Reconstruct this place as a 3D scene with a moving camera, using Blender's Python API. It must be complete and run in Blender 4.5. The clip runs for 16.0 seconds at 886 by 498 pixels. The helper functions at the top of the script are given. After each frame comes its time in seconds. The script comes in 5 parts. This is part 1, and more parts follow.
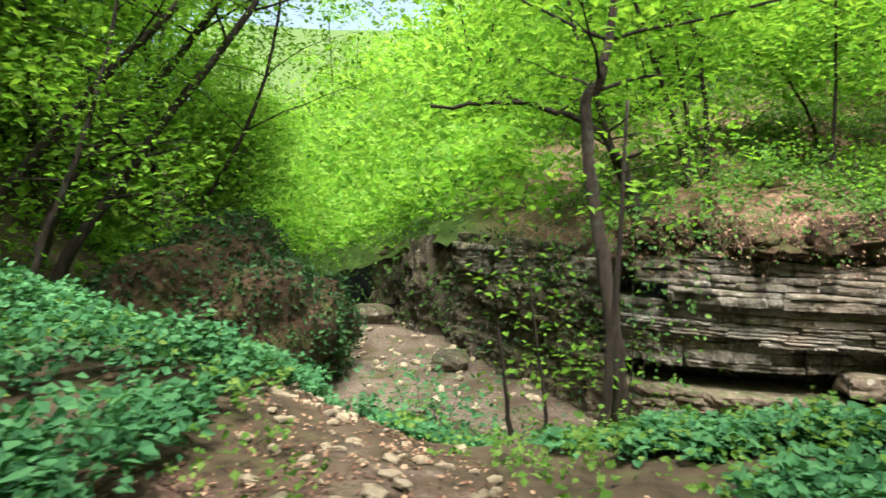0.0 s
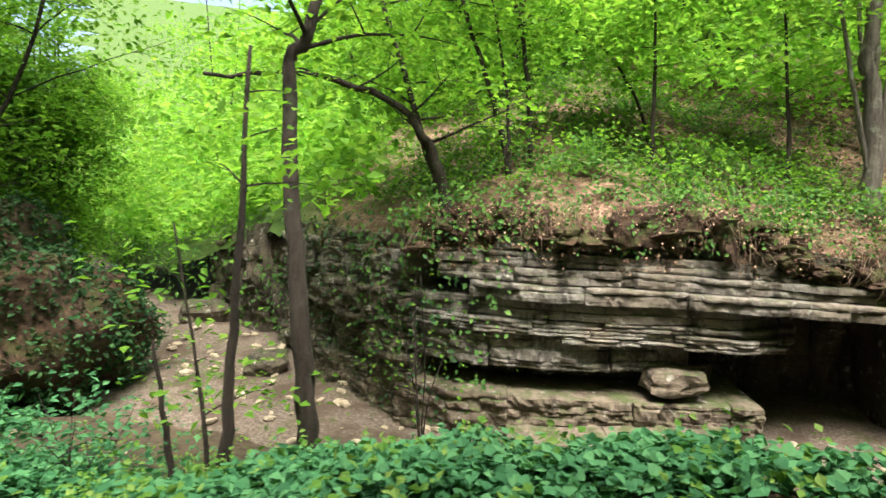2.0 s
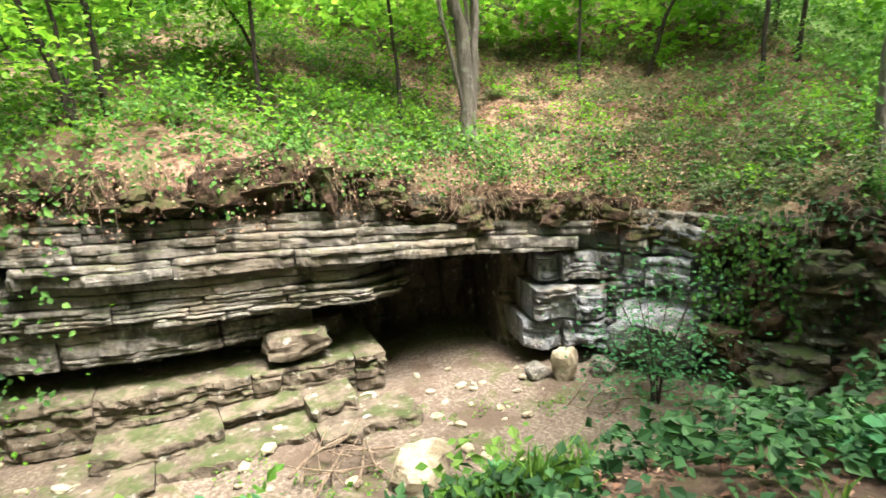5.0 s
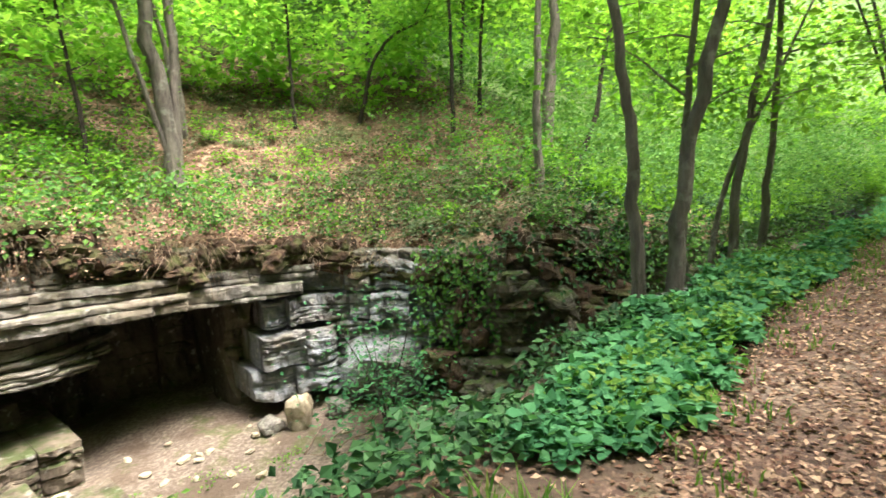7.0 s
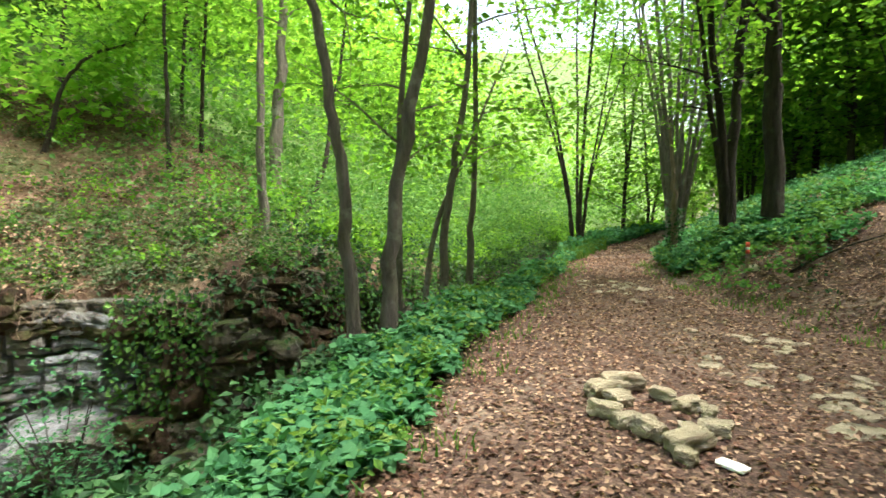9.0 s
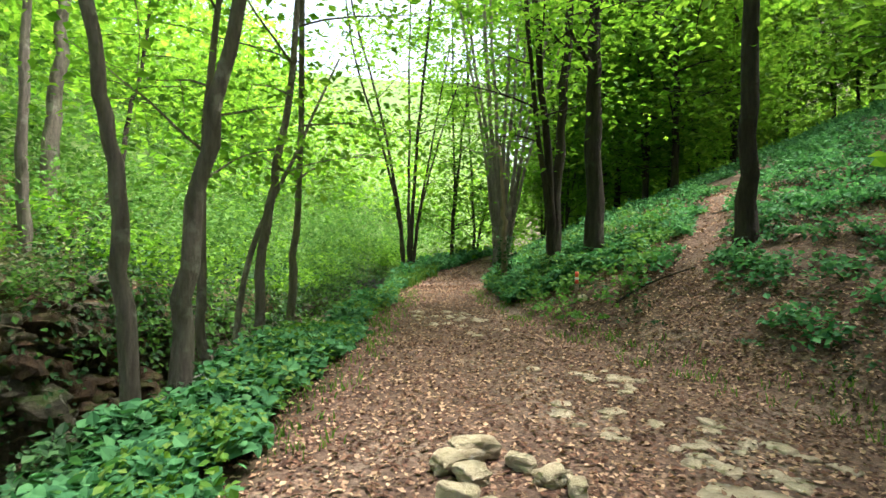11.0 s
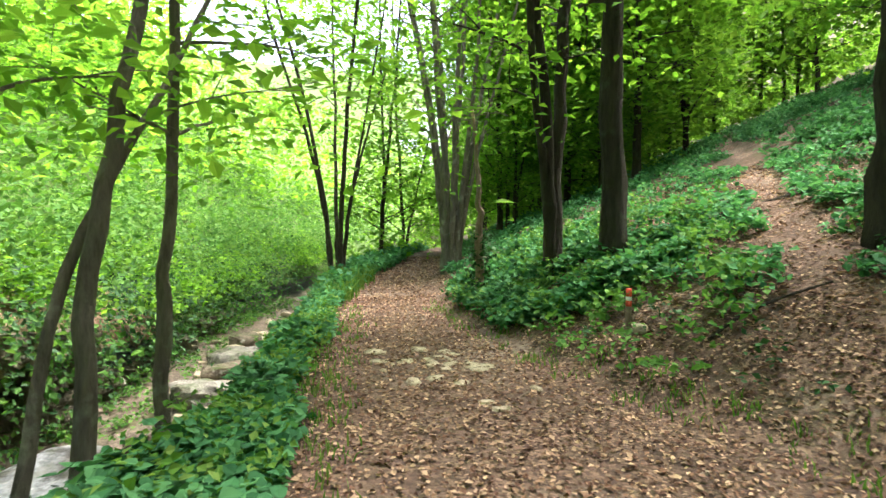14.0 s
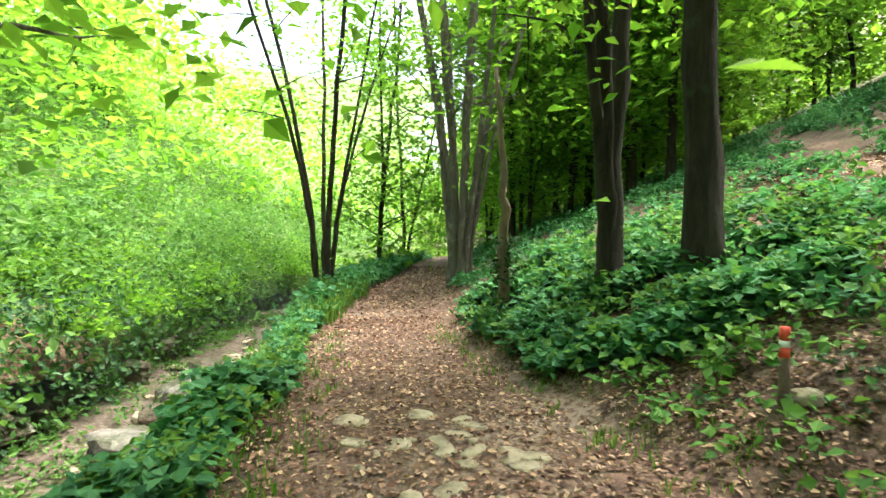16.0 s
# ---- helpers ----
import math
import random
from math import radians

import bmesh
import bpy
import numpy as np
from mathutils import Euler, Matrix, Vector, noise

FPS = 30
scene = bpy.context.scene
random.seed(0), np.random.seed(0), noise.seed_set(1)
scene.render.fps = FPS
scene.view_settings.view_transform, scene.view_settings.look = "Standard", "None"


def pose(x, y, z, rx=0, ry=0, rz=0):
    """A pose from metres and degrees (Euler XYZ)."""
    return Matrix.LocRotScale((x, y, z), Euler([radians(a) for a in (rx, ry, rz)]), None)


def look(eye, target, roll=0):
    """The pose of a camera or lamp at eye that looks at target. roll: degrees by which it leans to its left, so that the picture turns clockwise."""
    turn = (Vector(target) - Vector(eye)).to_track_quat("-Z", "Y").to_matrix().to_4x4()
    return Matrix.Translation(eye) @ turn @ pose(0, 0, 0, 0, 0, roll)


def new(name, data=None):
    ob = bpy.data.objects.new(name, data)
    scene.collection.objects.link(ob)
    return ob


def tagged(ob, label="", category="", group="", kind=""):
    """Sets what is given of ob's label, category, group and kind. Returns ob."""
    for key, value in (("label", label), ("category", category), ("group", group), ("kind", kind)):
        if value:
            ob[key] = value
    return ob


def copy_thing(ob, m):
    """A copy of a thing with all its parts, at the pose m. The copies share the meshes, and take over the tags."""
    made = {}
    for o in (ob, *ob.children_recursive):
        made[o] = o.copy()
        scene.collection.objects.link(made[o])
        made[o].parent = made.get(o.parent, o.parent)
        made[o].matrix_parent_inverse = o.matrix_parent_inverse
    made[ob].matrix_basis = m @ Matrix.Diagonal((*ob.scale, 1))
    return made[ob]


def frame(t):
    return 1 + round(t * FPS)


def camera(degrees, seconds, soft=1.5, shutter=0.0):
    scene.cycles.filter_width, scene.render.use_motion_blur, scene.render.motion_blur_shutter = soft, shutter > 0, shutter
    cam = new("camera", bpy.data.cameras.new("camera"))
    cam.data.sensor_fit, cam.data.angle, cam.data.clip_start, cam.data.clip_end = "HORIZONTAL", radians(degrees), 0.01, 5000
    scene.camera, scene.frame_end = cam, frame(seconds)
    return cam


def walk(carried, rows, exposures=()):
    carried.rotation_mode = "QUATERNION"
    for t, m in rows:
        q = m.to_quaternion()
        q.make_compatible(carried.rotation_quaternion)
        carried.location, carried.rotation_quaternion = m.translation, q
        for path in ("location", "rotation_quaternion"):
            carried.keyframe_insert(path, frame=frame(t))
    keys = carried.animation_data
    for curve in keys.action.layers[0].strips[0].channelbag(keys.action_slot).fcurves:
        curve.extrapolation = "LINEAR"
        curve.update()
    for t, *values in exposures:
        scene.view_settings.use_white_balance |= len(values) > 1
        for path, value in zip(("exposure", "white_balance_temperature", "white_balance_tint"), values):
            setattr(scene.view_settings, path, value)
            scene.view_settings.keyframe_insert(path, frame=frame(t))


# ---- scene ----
cam = camera(76.0, 16.0, soft=1.5, shutter=0.25)
PATH = [
    (0, (0.001, -0.000, 1.557), (0.002, 1.992, 1.387), -0.1),
    (0.5, (0.720, 0.214, 1.478), (0.858, 2.203, 1.329), 0.4),
    (1, (1.418, 0.422, 1.442), (1.594, 2.408, 1.286), 0.8),
    (1.5, (2.015, 0.753, 1.458), (2.257, 2.731, 1.285), 0.8),
    (2, (2.581, 1.057, 1.468), (2.858, 3.028, 1.266), 0.8),
    (2.5, (3.135, 1.371, 1.442), (3.498, 3.323, 1.196), 0.5),
    (3, (3.598, 1.577, 1.438), (4.062, 3.499, 1.143), 0.2),
    (3.5, (4.194, 1.647, 1.455), (4.798, 3.522, 1.110), -0.4),
    (4, (4.657, 1.588, 1.535), (5.432, 3.390, 1.146), -1.0),
    (4.5, (4.911, 1.474, 1.612), (5.866, 3.182, 1.200), -1.4),
    (7, (5.341, 1.101, 1.555), (7.08, 2.048, 1.263), -2.5),
    (7.5, (5.385, 1.085, 1.575), (7.225, 1.813, 1.333), -1.9),
    (8, (5.471, 1.046, 1.543), (7.388, 1.568, 1.313), -1.6),
    (8.5, (5.667, 0.950, 1.457), (7.634, 1.260, 1.270), -1.2),
    (9, (5.763, 0.865, 1.414), (7.755, 0.965, 1.267), -0.6),
    (9.5, (5.847, 0.777, 1.376), (7.842, 0.691, 1.267), 0.1),
    (10, (6.019, 0.654, 1.364), (8.003, 0.417, 1.282), 1.0),
    (12.5, (8.324, 1.063, 1.578), (10.188, 0.344, 1.489), -0.4),
    (13, (8.955, 0.914, 1.556), (10.809, 0.171, 1.463), -0.1),
    (13.5, (9.567, 0.772, 1.519), (11.412, 0.006, 1.425), 0.1),
    (14, (10.184, 0.587, 1.471), (12.023, -0.196, 1.383), 0.4),
    (14.5, (10.768, 0.421, 1.426), (12.602, -0.373, 1.350), 0.5),
    (15, (11.313, 0.222, 1.394), (13.147, -0.574, 1.328), 0.6),
    (15.5, (11.873, -0.033, 1.377), (13.711, -0.820, 1.318), 0.7),
    (16, (12.443, -0.248, 1.351), (14.285, -1.025, 1.296), 0.8),
]
EXPOSURES = [(0, 1.7), (3, 1.95), (4.5, 2.3), (7.5, 2.4), (10, 2.35), (12.5, 2.4), (13.5, 2.65), (16, 2.9)]
walk(cam, [(t, look(eye, target, roll)) for t, eye, target, roll in PATH], EXPOSURES)

# ---- light: a bright, hazy summer sky over the gorge ----
SUN_TURN, SUN_HIGH = radians(168), radians(68)
world = bpy.data.worlds.new("sky")
scene.world = world
world.use_nodes = True
wn = world.node_tree.nodes
sky = wn.new("ShaderNodeTexSky")
sky.sky_type, sky.sun_disc, sky.sun_elevation, sky.sun_rotation = "NISHITA", False, SUN_HIGH, SUN_TURN
sky.air_density, sky.dust_density, sky.ozone_density = 1.0, 7.0, 0.4
wn["Background"].inputs["Strength"].default_value = 0.15
world.node_tree.links.new(sky.outputs["Color"], wn["Background"].inputs["Color"])
sun = new("sun", bpy.data.lights.new("sun", "SUN"))
sun.data.energy, sun.data.angle, sun.data.color = 3.4, radians(24), (1.0, 0.96, 0.9)
sun.matrix_world = look((math.sin(SUN_TURN) * math.cos(SUN_HIGH) * 60, math.cos(SUN_TURN) * math.cos(SUN_HIGH) * 60, math.sin(SUN_HIGH) * 60), (0, 0, 0))


# ---- materials ----
class Nodes:
    """A short hand for node materials."""

    def __init__(self, name):
        self.m = bpy.data.materials.new(name)
        self.m.use_nodes = True
        self.t = self.m.node_tree
        self.b = self.t.nodes["Principled BSDF"]
        self.out = self.t.nodes["Material Output"]

    def add(self, kind, **inputs):
        n = self.t.nodes.new(kind)
        for k, v in inputs.items():
            n.inputs[k.replace("_", " ")].default_value = v
        return n

    def link(self, a, b):
        self.t.links.new(a, b)

    def place(self, stretch=(1, 1, 1)):
        c = self.add("ShaderNodeTexCoord")
        mp = self.add("ShaderNodeMapping", Scale=stretch)
        self.link(c.outputs["Object"], mp.inputs["Vector"])
        return mp.outputs["Vector"]

    def noise(self, scale, detail=4, rough=0.55, stretch=(1, 1, 1)):
        n = self.add("ShaderNodeTexNoise", Scale=scale, Detail=detail, Roughness=rough)
        self.link(self.place(stretch), n.inputs["Vector"])
        return n.outputs["Fac"]

    def ramp(self, fac, stops):
        r = self.add("ShaderNodeValToRGB")
        e = r.color_ramp.elements
        while len(e) < len(stops):
            e.new(0.5)
        for k, (p, c) in enumerate(stops):
            e[k].position, e[k].color = p, (*c, 1) if len(c) == 3 else c
        self.link(fac, r.inputs["Fac"])
        return r.outputs["Color"]

    def mix(self, fac, a, b, how="MIX"):
        m = self.t.nodes.new("ShaderNodeMix")
        m.data_type, m.blend_type = "RGBA", how
        for k, v in ((0, fac), (6, a), (7, b)):
            if isinstance(v, (int, float)):
                m.inputs[k].default_value = v
            elif isinstance(v, tuple):
                m.inputs[k].default_value = (*v, 1)
            else:
                self.link(v, m.inputs[k])
        return m.outputs[2]

    def bump(self, fac, strength=0.5, distance=0.02):
        b = self.add("ShaderNodeBump", Strength=strength, Distance=distance)
        self.link(fac, b.inputs["Height"])
        self.link(b.outputs["Normal"], self.b.inputs["Normal"])

    def done(self, colour, rough=0.9):
        if isinstance(colour, tuple):
            self.b.inputs["Base Color"].default_value = (*colour, 1)
        else:
            self.link(colour, self.b.inputs["Base Color"])
        self.b.inputs["Roughness"].default_value = rough
        self.b.inputs["Specular IOR Level"].default_value = 0.3
        return self.m


def bw(v):
    return (v, v, v)


def leaf_material(name, dark, mid, light, clear=0.45, rough=0.5):
    n = Nodes(name)
    g = n.add("ShaderNodeNewGeometry")
    col = n.ramp(g.outputs["Random Per Island"], [(0.0, dark), (0.5, mid), (1.0, light)])
    patch = n.ramp(n.noise(0.35, 3), [(0.3, bw(0.75)), (0.7, bw(1.2))])
    col = n.mix(1.0, col, patch, "MULTIPLY")
    n.done(col, rough + 0.22)
    n.b.inputs["Specular IOR Level"].default_value = 0.15
    tr = n.add("ShaderNodeBsdfTranslucent")
    warm = n.mix(1.0, col, (1.25, 1.25, 0.75), "MULTIPLY")
    n.link(warm, tr.inputs["Color"])
    ms = n.add("ShaderNodeMixShader", Fac=clear)
    n.link(n.b.outputs[0], ms.inputs[1])
    n.link(tr.outputs[0], ms.inputs[2])
    n.link(ms.outputs[0], n.out.inputs["Surface"])
    return n.m


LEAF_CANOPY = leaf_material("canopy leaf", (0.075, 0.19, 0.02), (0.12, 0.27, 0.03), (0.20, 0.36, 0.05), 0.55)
# lit copy of the canopy leaf: sunlight on the slopes painted as brighter colour
LEAF_SUNLIT_TONE = leaf_material("leaf in sunlit tone", (0.11, 0.27, 0.035), (0.17, 0.36, 0.05), (0.26, 0.43, 0.085), 0.58)
LEAF_LOW = leaf_material("nettle leaf", (0.025, 0.1, 0.04), (0.055, 0.18, 0.075), (0.095, 0.25, 0.1), 0.35)
LEAF_BUSH = leaf_material("bush leaf", (0.04, 0.11, 0.025), (0.075, 0.18, 0.04), (0.13, 0.25, 0.06), 0.4)
LEAF_GRASS = leaf_material("grass blade", (0.05, 0.13, 0.02), (0.09, 0.2, 0.03), (0.16, 0.25, 0.06), 0.4)
LEAF_IVY = leaf_material("ivy leaf", (0.012, 0.04, 0.014), (0.025, 0.075, 0.025), (0.05, 0.12, 0.04), 0.2, 0.35)
LEAF_DRY = leaf_material("dry leaf", (0.05, 0.027, 0.02), (0.15, 0.08, 0.055), (0.46, 0.32, 0.22), 0.12, 0.7)
LEAF_SHRUB = leaf_material("grey green shrub", (0.05, 0.085, 0.04), (0.1, 0.14, 0.07), (0.18, 0.17, 0.12), 0.3)


def bark(name, dark, light, lichen):
    n = Nodes(name)
    grain = n.noise(11, 8, 0.72, (1, 1, 0.2))
    col = n.ramp(grain, [(0.3, dark), (0.68, light)])
    spots = n.ramp(n.noise(3.2, 5, 0.6), [(0.56, bw(0)), (0.66, bw(1))])
    col = n.mix(n.mix(1.0, spots, bw(0.6), "MULTIPLY"), col, lichen)
    n.bump(grain, 1.0, 0.12)
    return n.done(col, 0.9)


# dark bark is set darker still, standing in for trunks against the light
BARK_DARK = bark("dark shade-deepened bark", (0.012, 0.009, 0.007), (0.055, 0.042, 0.032), (0.06, 0.07, 0.045))
BARK_GREY = bark("grey bark", (0.055, 0.047, 0.04), (0.21, 0.185, 0.155), (0.3, 0.31, 0.26))
WOOD_DEAD = bark("dead wood", (0.11, 0.075, 0.05), (0.33, 0.25, 0.18), (0.24, 0.2, 0.15))


def rock(name, dark, mid, light, stain=(0.03, 0.027, 0.022), moss=0.5):
    n = Nodes(name)
    big, fine = n.noise(0.9, 5, 0.6), n.noise(11, 8, 0.7)
    col = n.ramp(fine, [(0.25, dark), (0.5, mid), (0.75, light)])
    col = n.mix(n.ramp(big, [(0.45, bw(0)), (0.62, bw(0.75))]), col, (0.20, 0.165, 0.12))
    streak = n.noise(2.2, 5, 0.65, (1, 1, 0.25))
    col = n.mix(n.ramp(streak, [(0.49, bw(0)), (0.64, bw(0.85))]), col, stain)
    spots = n.noise(5.0, 3, 0.5)
    col = n.mix(n.ramp(spots, [(0.62, bw(0)), (0.7, bw(0.7))]), col, (0.47, 0.46, 0.41))
    geo = n.add("ShaderNodeNewGeometry")
    up = n.add("ShaderNodeSeparateXYZ")
    n.link(geo.outputs["Normal"], up.inputs[0])
    mossy = n.mix(1.0, n.ramp(up.outputs["Z"], [(0.35, bw(0)), (0.8, bw(1))]), n.ramp(n.noise(3.0, 5, 0.6), [(0.45, bw(0)), (0.6, bw(moss))]), "MULTIPLY")
    col = n.mix(mossy, col, (0.055, 0.085, 0.02))
    n.bump(n.mix(0.5, n.noise(6, 12, 0.8), n.noise(9, 8, 0.7, (0.25, 0.25, 2.4))), 1.0, 0.15)
    return n.done(col, 0.92)


ROCK = rock("layered limestone", (0.085, 0.078, 0.068), (0.215, 0.2, 0.178), (0.37, 0.35, 0.315))
ROCK_BLUE = rock("blue grey limestone", (0.12, 0.13, 0.147), (0.26, 0.275, 0.3), (0.43, 0.445, 0.465), moss=0.3)
# dark copy of the limestone: moss, plus shade for the cave and recesses
ROCK_DARK = rock("mossy and shade-dark rock", (0.03, 0.028, 0.022), (0.085, 0.075, 0.055), (0.19, 0.165, 0.125), moss=0.9)
ROCK_PALE = rock("pale loose stone", (0.3, 0.25, 0.17), (0.46, 0.39, 0.28), (0.62, 0.55, 0.42), (0.17, 0.13, 0.08), moss=0.15)
ROCK_BED = rock("worn bedrock", (0.07, 0.055, 0.041), (0.145, 0.115, 0.087), (0.26, 0.21, 0.165), (0.05, 0.038, 0.027), moss=0.8)


def ground_material():
    n = Nodes("forest ground")
    zone = n.add("ShaderNodeAttribute")
    zone.attribute_name = "zone"
    parts = n.add("ShaderNodeSeparateColor")
    n.link(zone.outputs["Color"], parts.inputs[0])
    flakes = n.add("ShaderNodeTexVoronoi", Scale=42.0, Randomness=1.0)
    n.link(n.place(), flakes.inputs["Vector"])
    litter = n.ramp(flakes.outputs["Color"], [(0.15, (0.04, 0.023, 0.017)), (0.5, (0.105, 0.06, 0.043)), (0.9, (0.27, 0.175, 0.12))])
    earth = n.ramp(n.noise(4, 6, 0.6), [(0.35, (0.05, 0.03, 0.023)), (0.7, (0.13, 0.083, 0.062))])
    track = n.mix(n.ramp(n.noise(1.3, 4, 0.6), [(0.38, bw(0.15)), (0.6, bw(0.9))]), earth, litter)
    chips = n.ramp(n.noise(0.55, 3, 0.5), [(0.53, bw(0)), (0.66, bw(0.5))])
    track = n.mix(n.mix(1.0, chips, n.ramp(n.noise(16, 4), [(0.45, bw(0)), (0.55, bw(1))]), "MULTIPLY"), track, (0.29, 0.235, 0.18))
    soil = n.ramp(n.noise(3.2, 7, 0.65), [(0.3, (0.025, 0.02, 0.012)), (0.55, (0.07, 0.05, 0.03)), (0.75, (0.06, 0.08, 0.025))])
    gravel = n.ramp(n.noise(14, 6, 0.7), [(0.3, (0.055, 0.042, 0.032)), (0.5, (0.125, 0.098, 0.076)), (0.72, (0.27, 0.225, 0.18))])
    wet = n.ramp(n.noise(0.8, 4, 0.6), [(0.5, bw(0)), (0.62, bw(0.8))])
    gravel = n.mix(wet, gravel, (0.07, 0.048, 0.033))
    gravel = n.mix(n.ramp(n.noise(1.7, 5, 0.65), [(0.54, bw(0)), (0.66, bw(0.8))]), gravel, (0.06, 0.075, 0.02))
    ragged = n.noise(2.6, 5, 0.6)
    edge = n.add("ShaderNodeMath")
    edge.operation = "MULTIPLY_ADD"
    n.link(ragged, edge.inputs[0])
    edge.inputs[1].default_value = 0.7
    n.link(parts.outputs["Red"], edge.inputs[2])
    on_track = n.ramp(edge.outputs[0], [(0.72, bw(0)), (0.92, bw(1))])
    edge2 = n.add("ShaderNodeMath")
    edge2.operation = "MULTIPLY_ADD"
    n.link(ragged, edge2.inputs[0])
    edge2.inputs[1].default_value = 0.7
    n.link(parts.outputs["Green"], edge2.inputs[2])
    on_bed = n.ramp(edge2.outputs[0], [(0.72, bw(0)), (0.9, bw(1))])
    col = n.mix(on_bed, n.mix(on_track, soil, track), gravel)
    n.bump(n.noise(20, 8, 0.7), 0.8, 0.04)
    return n.done(col, 0.95)


def hill_material():
    n = Nodes("leafy hillside soil")
    flakes = n.add("ShaderNodeTexVoronoi", Scale=13.0, Randomness=1.0)
    n.link(n.place(), flakes.inputs["Vector"])
    litter = n.ramp(flakes.outputs["Color"], [(0.1, (0.08, 0.042, 0.028)), (0.5, (0.2, 0.12, 0.08)), (0.9, (0.36, 0.255, 0.18))])
    soil = n.ramp(n.noise(3.5, 6, 0.6), [(0.35, (0.05, 0.03, 0.018)), (0.7, (0.14, 0.085, 0.05))])
    col = n.mix(n.ramp(n.noise(1.1, 5, 0.65), [(0.4, bw(0.1)), (0.6, bw(0.9))]), soil, litter)
    col = n.mix(n.ramp(n.noise(0.6, 5, 0.65), [(0.52, bw(0)), (0.64, bw(0.75))]), col, (0.07, 0.095, 0.03))
    zone = n.add("ShaderNodeAttribute")
    zone.attribute_name = "zone"
    herbs = n.ramp(n.noise(2.5, 6, 0.7), [(0.3, (0.03, 0.065, 0.015)), (0.7, (0.09, 0.15, 0.03))])
    col = n.mix(zone.outputs["Fac"], col, herbs)
    n.bump(n.noise(15, 8, 0.7), 1.0, 0.06)
    return n.done(col, 0.95)


def soil_material():
    n = Nodes("dark root soil")
    col = n.ramp(n.noise(7, 7, 0.7), [(0.3, (0.018, 0.012, 0.008)), (0.55, (0.07, 0.042, 0.026)), (0.75, (0.15, 0.095, 0.055))])
    col = n.mix(n.ramp(n.noise(2.2, 5, 0.6), [(0.5, bw(0)), (0.62, bw(0.8))]), col, (0.06, 0.07, 0.02))
    n.bump(n.noise(13, 9, 0.75), 1.0, 0.08)
    return n.done(col, 0.97)


SOIL = soil_material()
GROUND, HILL = ground_material(), hill_material()
PAINT_RED = Nodes("red paint").done((0.55, 0.07, 0.04), 0.6)
PAINT_WHITE = Nodes("white paint").done((0.75, 0.74, 0.7), 0.6)
PAPER = Nodes("white paper").done((0.8, 0.8, 0.78), 0.7)
# ---- the lie of the land ----
def smooth_line(pts, n=5):
    """A Catmull-Rom line through points of any dimension."""
    p = np.array(pts, float)
    p = np.vstack([2 * p[0] - p[1], p, 2 * p[-1] - p[-2]])
    out = []
    for i in range(1, len(p) - 2):
        for k in range(n):
            t = k / n
            out.append(0.5 * (2 * p[i] + (p[i + 1] - p[i - 1]) * t + (2 * p[i - 1] - 5 * p[i] + 4 * p[i + 1] - p[i + 2]) * t * t
                              + (3 * p[i] - p[i - 1] - 3 * p[i + 1] + p[i + 2]) * t ** 3))
    out.append(p[-2])
    return np.array(out)


def side_of(line, x, y):
    """For places x, y: the signed distance to a line (positive to its left), and the line's row there."""
    x, y = np.asarray(x, float), np.asarray(y, float)
    best = np.full(x.shape, 1e9)
    sign = np.ones(x.shape)
    row = np.zeros(x.shape + (line.shape[1],))
    for a, b in zip(line[:-1], line[1:]):
        d = b[:2] - a[:2]
        t = np.clip(((x - a[0]) * d[0] + (y - a[1]) * d[1]) / (d @ d), 0, 1)
        gx, gy = x - a[0] - t * d[0], y - a[1] - t * d[1]
        dist = np.hypot(gx, gy)
        near = dist < best
        best = np.where(near, dist, best)
        sign = np.where(near, np.where(d[0] * gy - d[1] * gx >= 0, 1.0, -1.0), sign)
        row[near] = (a + (b - a) * t[..., None])[near]
    return best * sign, row


def ripple(x, y, size, seed=0):
    """Cheap rolling noise of about -1 to 1."""
    r = np.random.RandomState(seed)
    out = 0
    for k in range(7):
        a, f, ph = r.uniform(0, 6.28), (0.7 + 0.22 * k) / size, r.uniform(0, 6.28)
        out = out + np.sin((x * np.cos(a) + y * np.sin(a)) * f * 6.28 + ph) / (1 + 0.25 * k)
    return out / 3.0


# stream: x, y, bed height, half width on the walker's side, distance of that bank's top, half width on the far side
STREAM = smooth_line([(-30, 70, -1.5, 2, 12, 2), (-12, 38, -2.4, 2.2, 12, 2), (-4.2, 22, -2.8, 2.2, 11, 1.6), (-1.0, 16.5, -3.0, 4.2, 11, 1.3), (1.8, 12.8, -3.1, 1.8, 7.6, 1.2),
    (4.8, 9.7, -3.2, 2.2, 4.9, 1.4), (8.5, 9.0, -3.3, 2.7, 6.1, 1.6), (11.6, 7.9, -3.3, 3.4, 5.8, 1.8), (13.2, 5.6, -3.1, 2.6, 4.2, 1.4), (14.6, 3.7, -2.7, 0.9, 2.9, 0.7),
    (17.2, 2.3, -2.0, 0.8, 2.6, 0.7), (21, 0.4, -1.6, 0.7, 2.0, 0.7), (26, -0.7, -1.6, 0.7, 2.0, 0.8), (32, -3.2, -1.7, 0.8, 2.4, 0.9), (42, -8.5, -1.9, 1.0, 3, 1.0), (60, -18, -2, 1, 5, 1), (110, -45, -2, 1, 6, 1)])
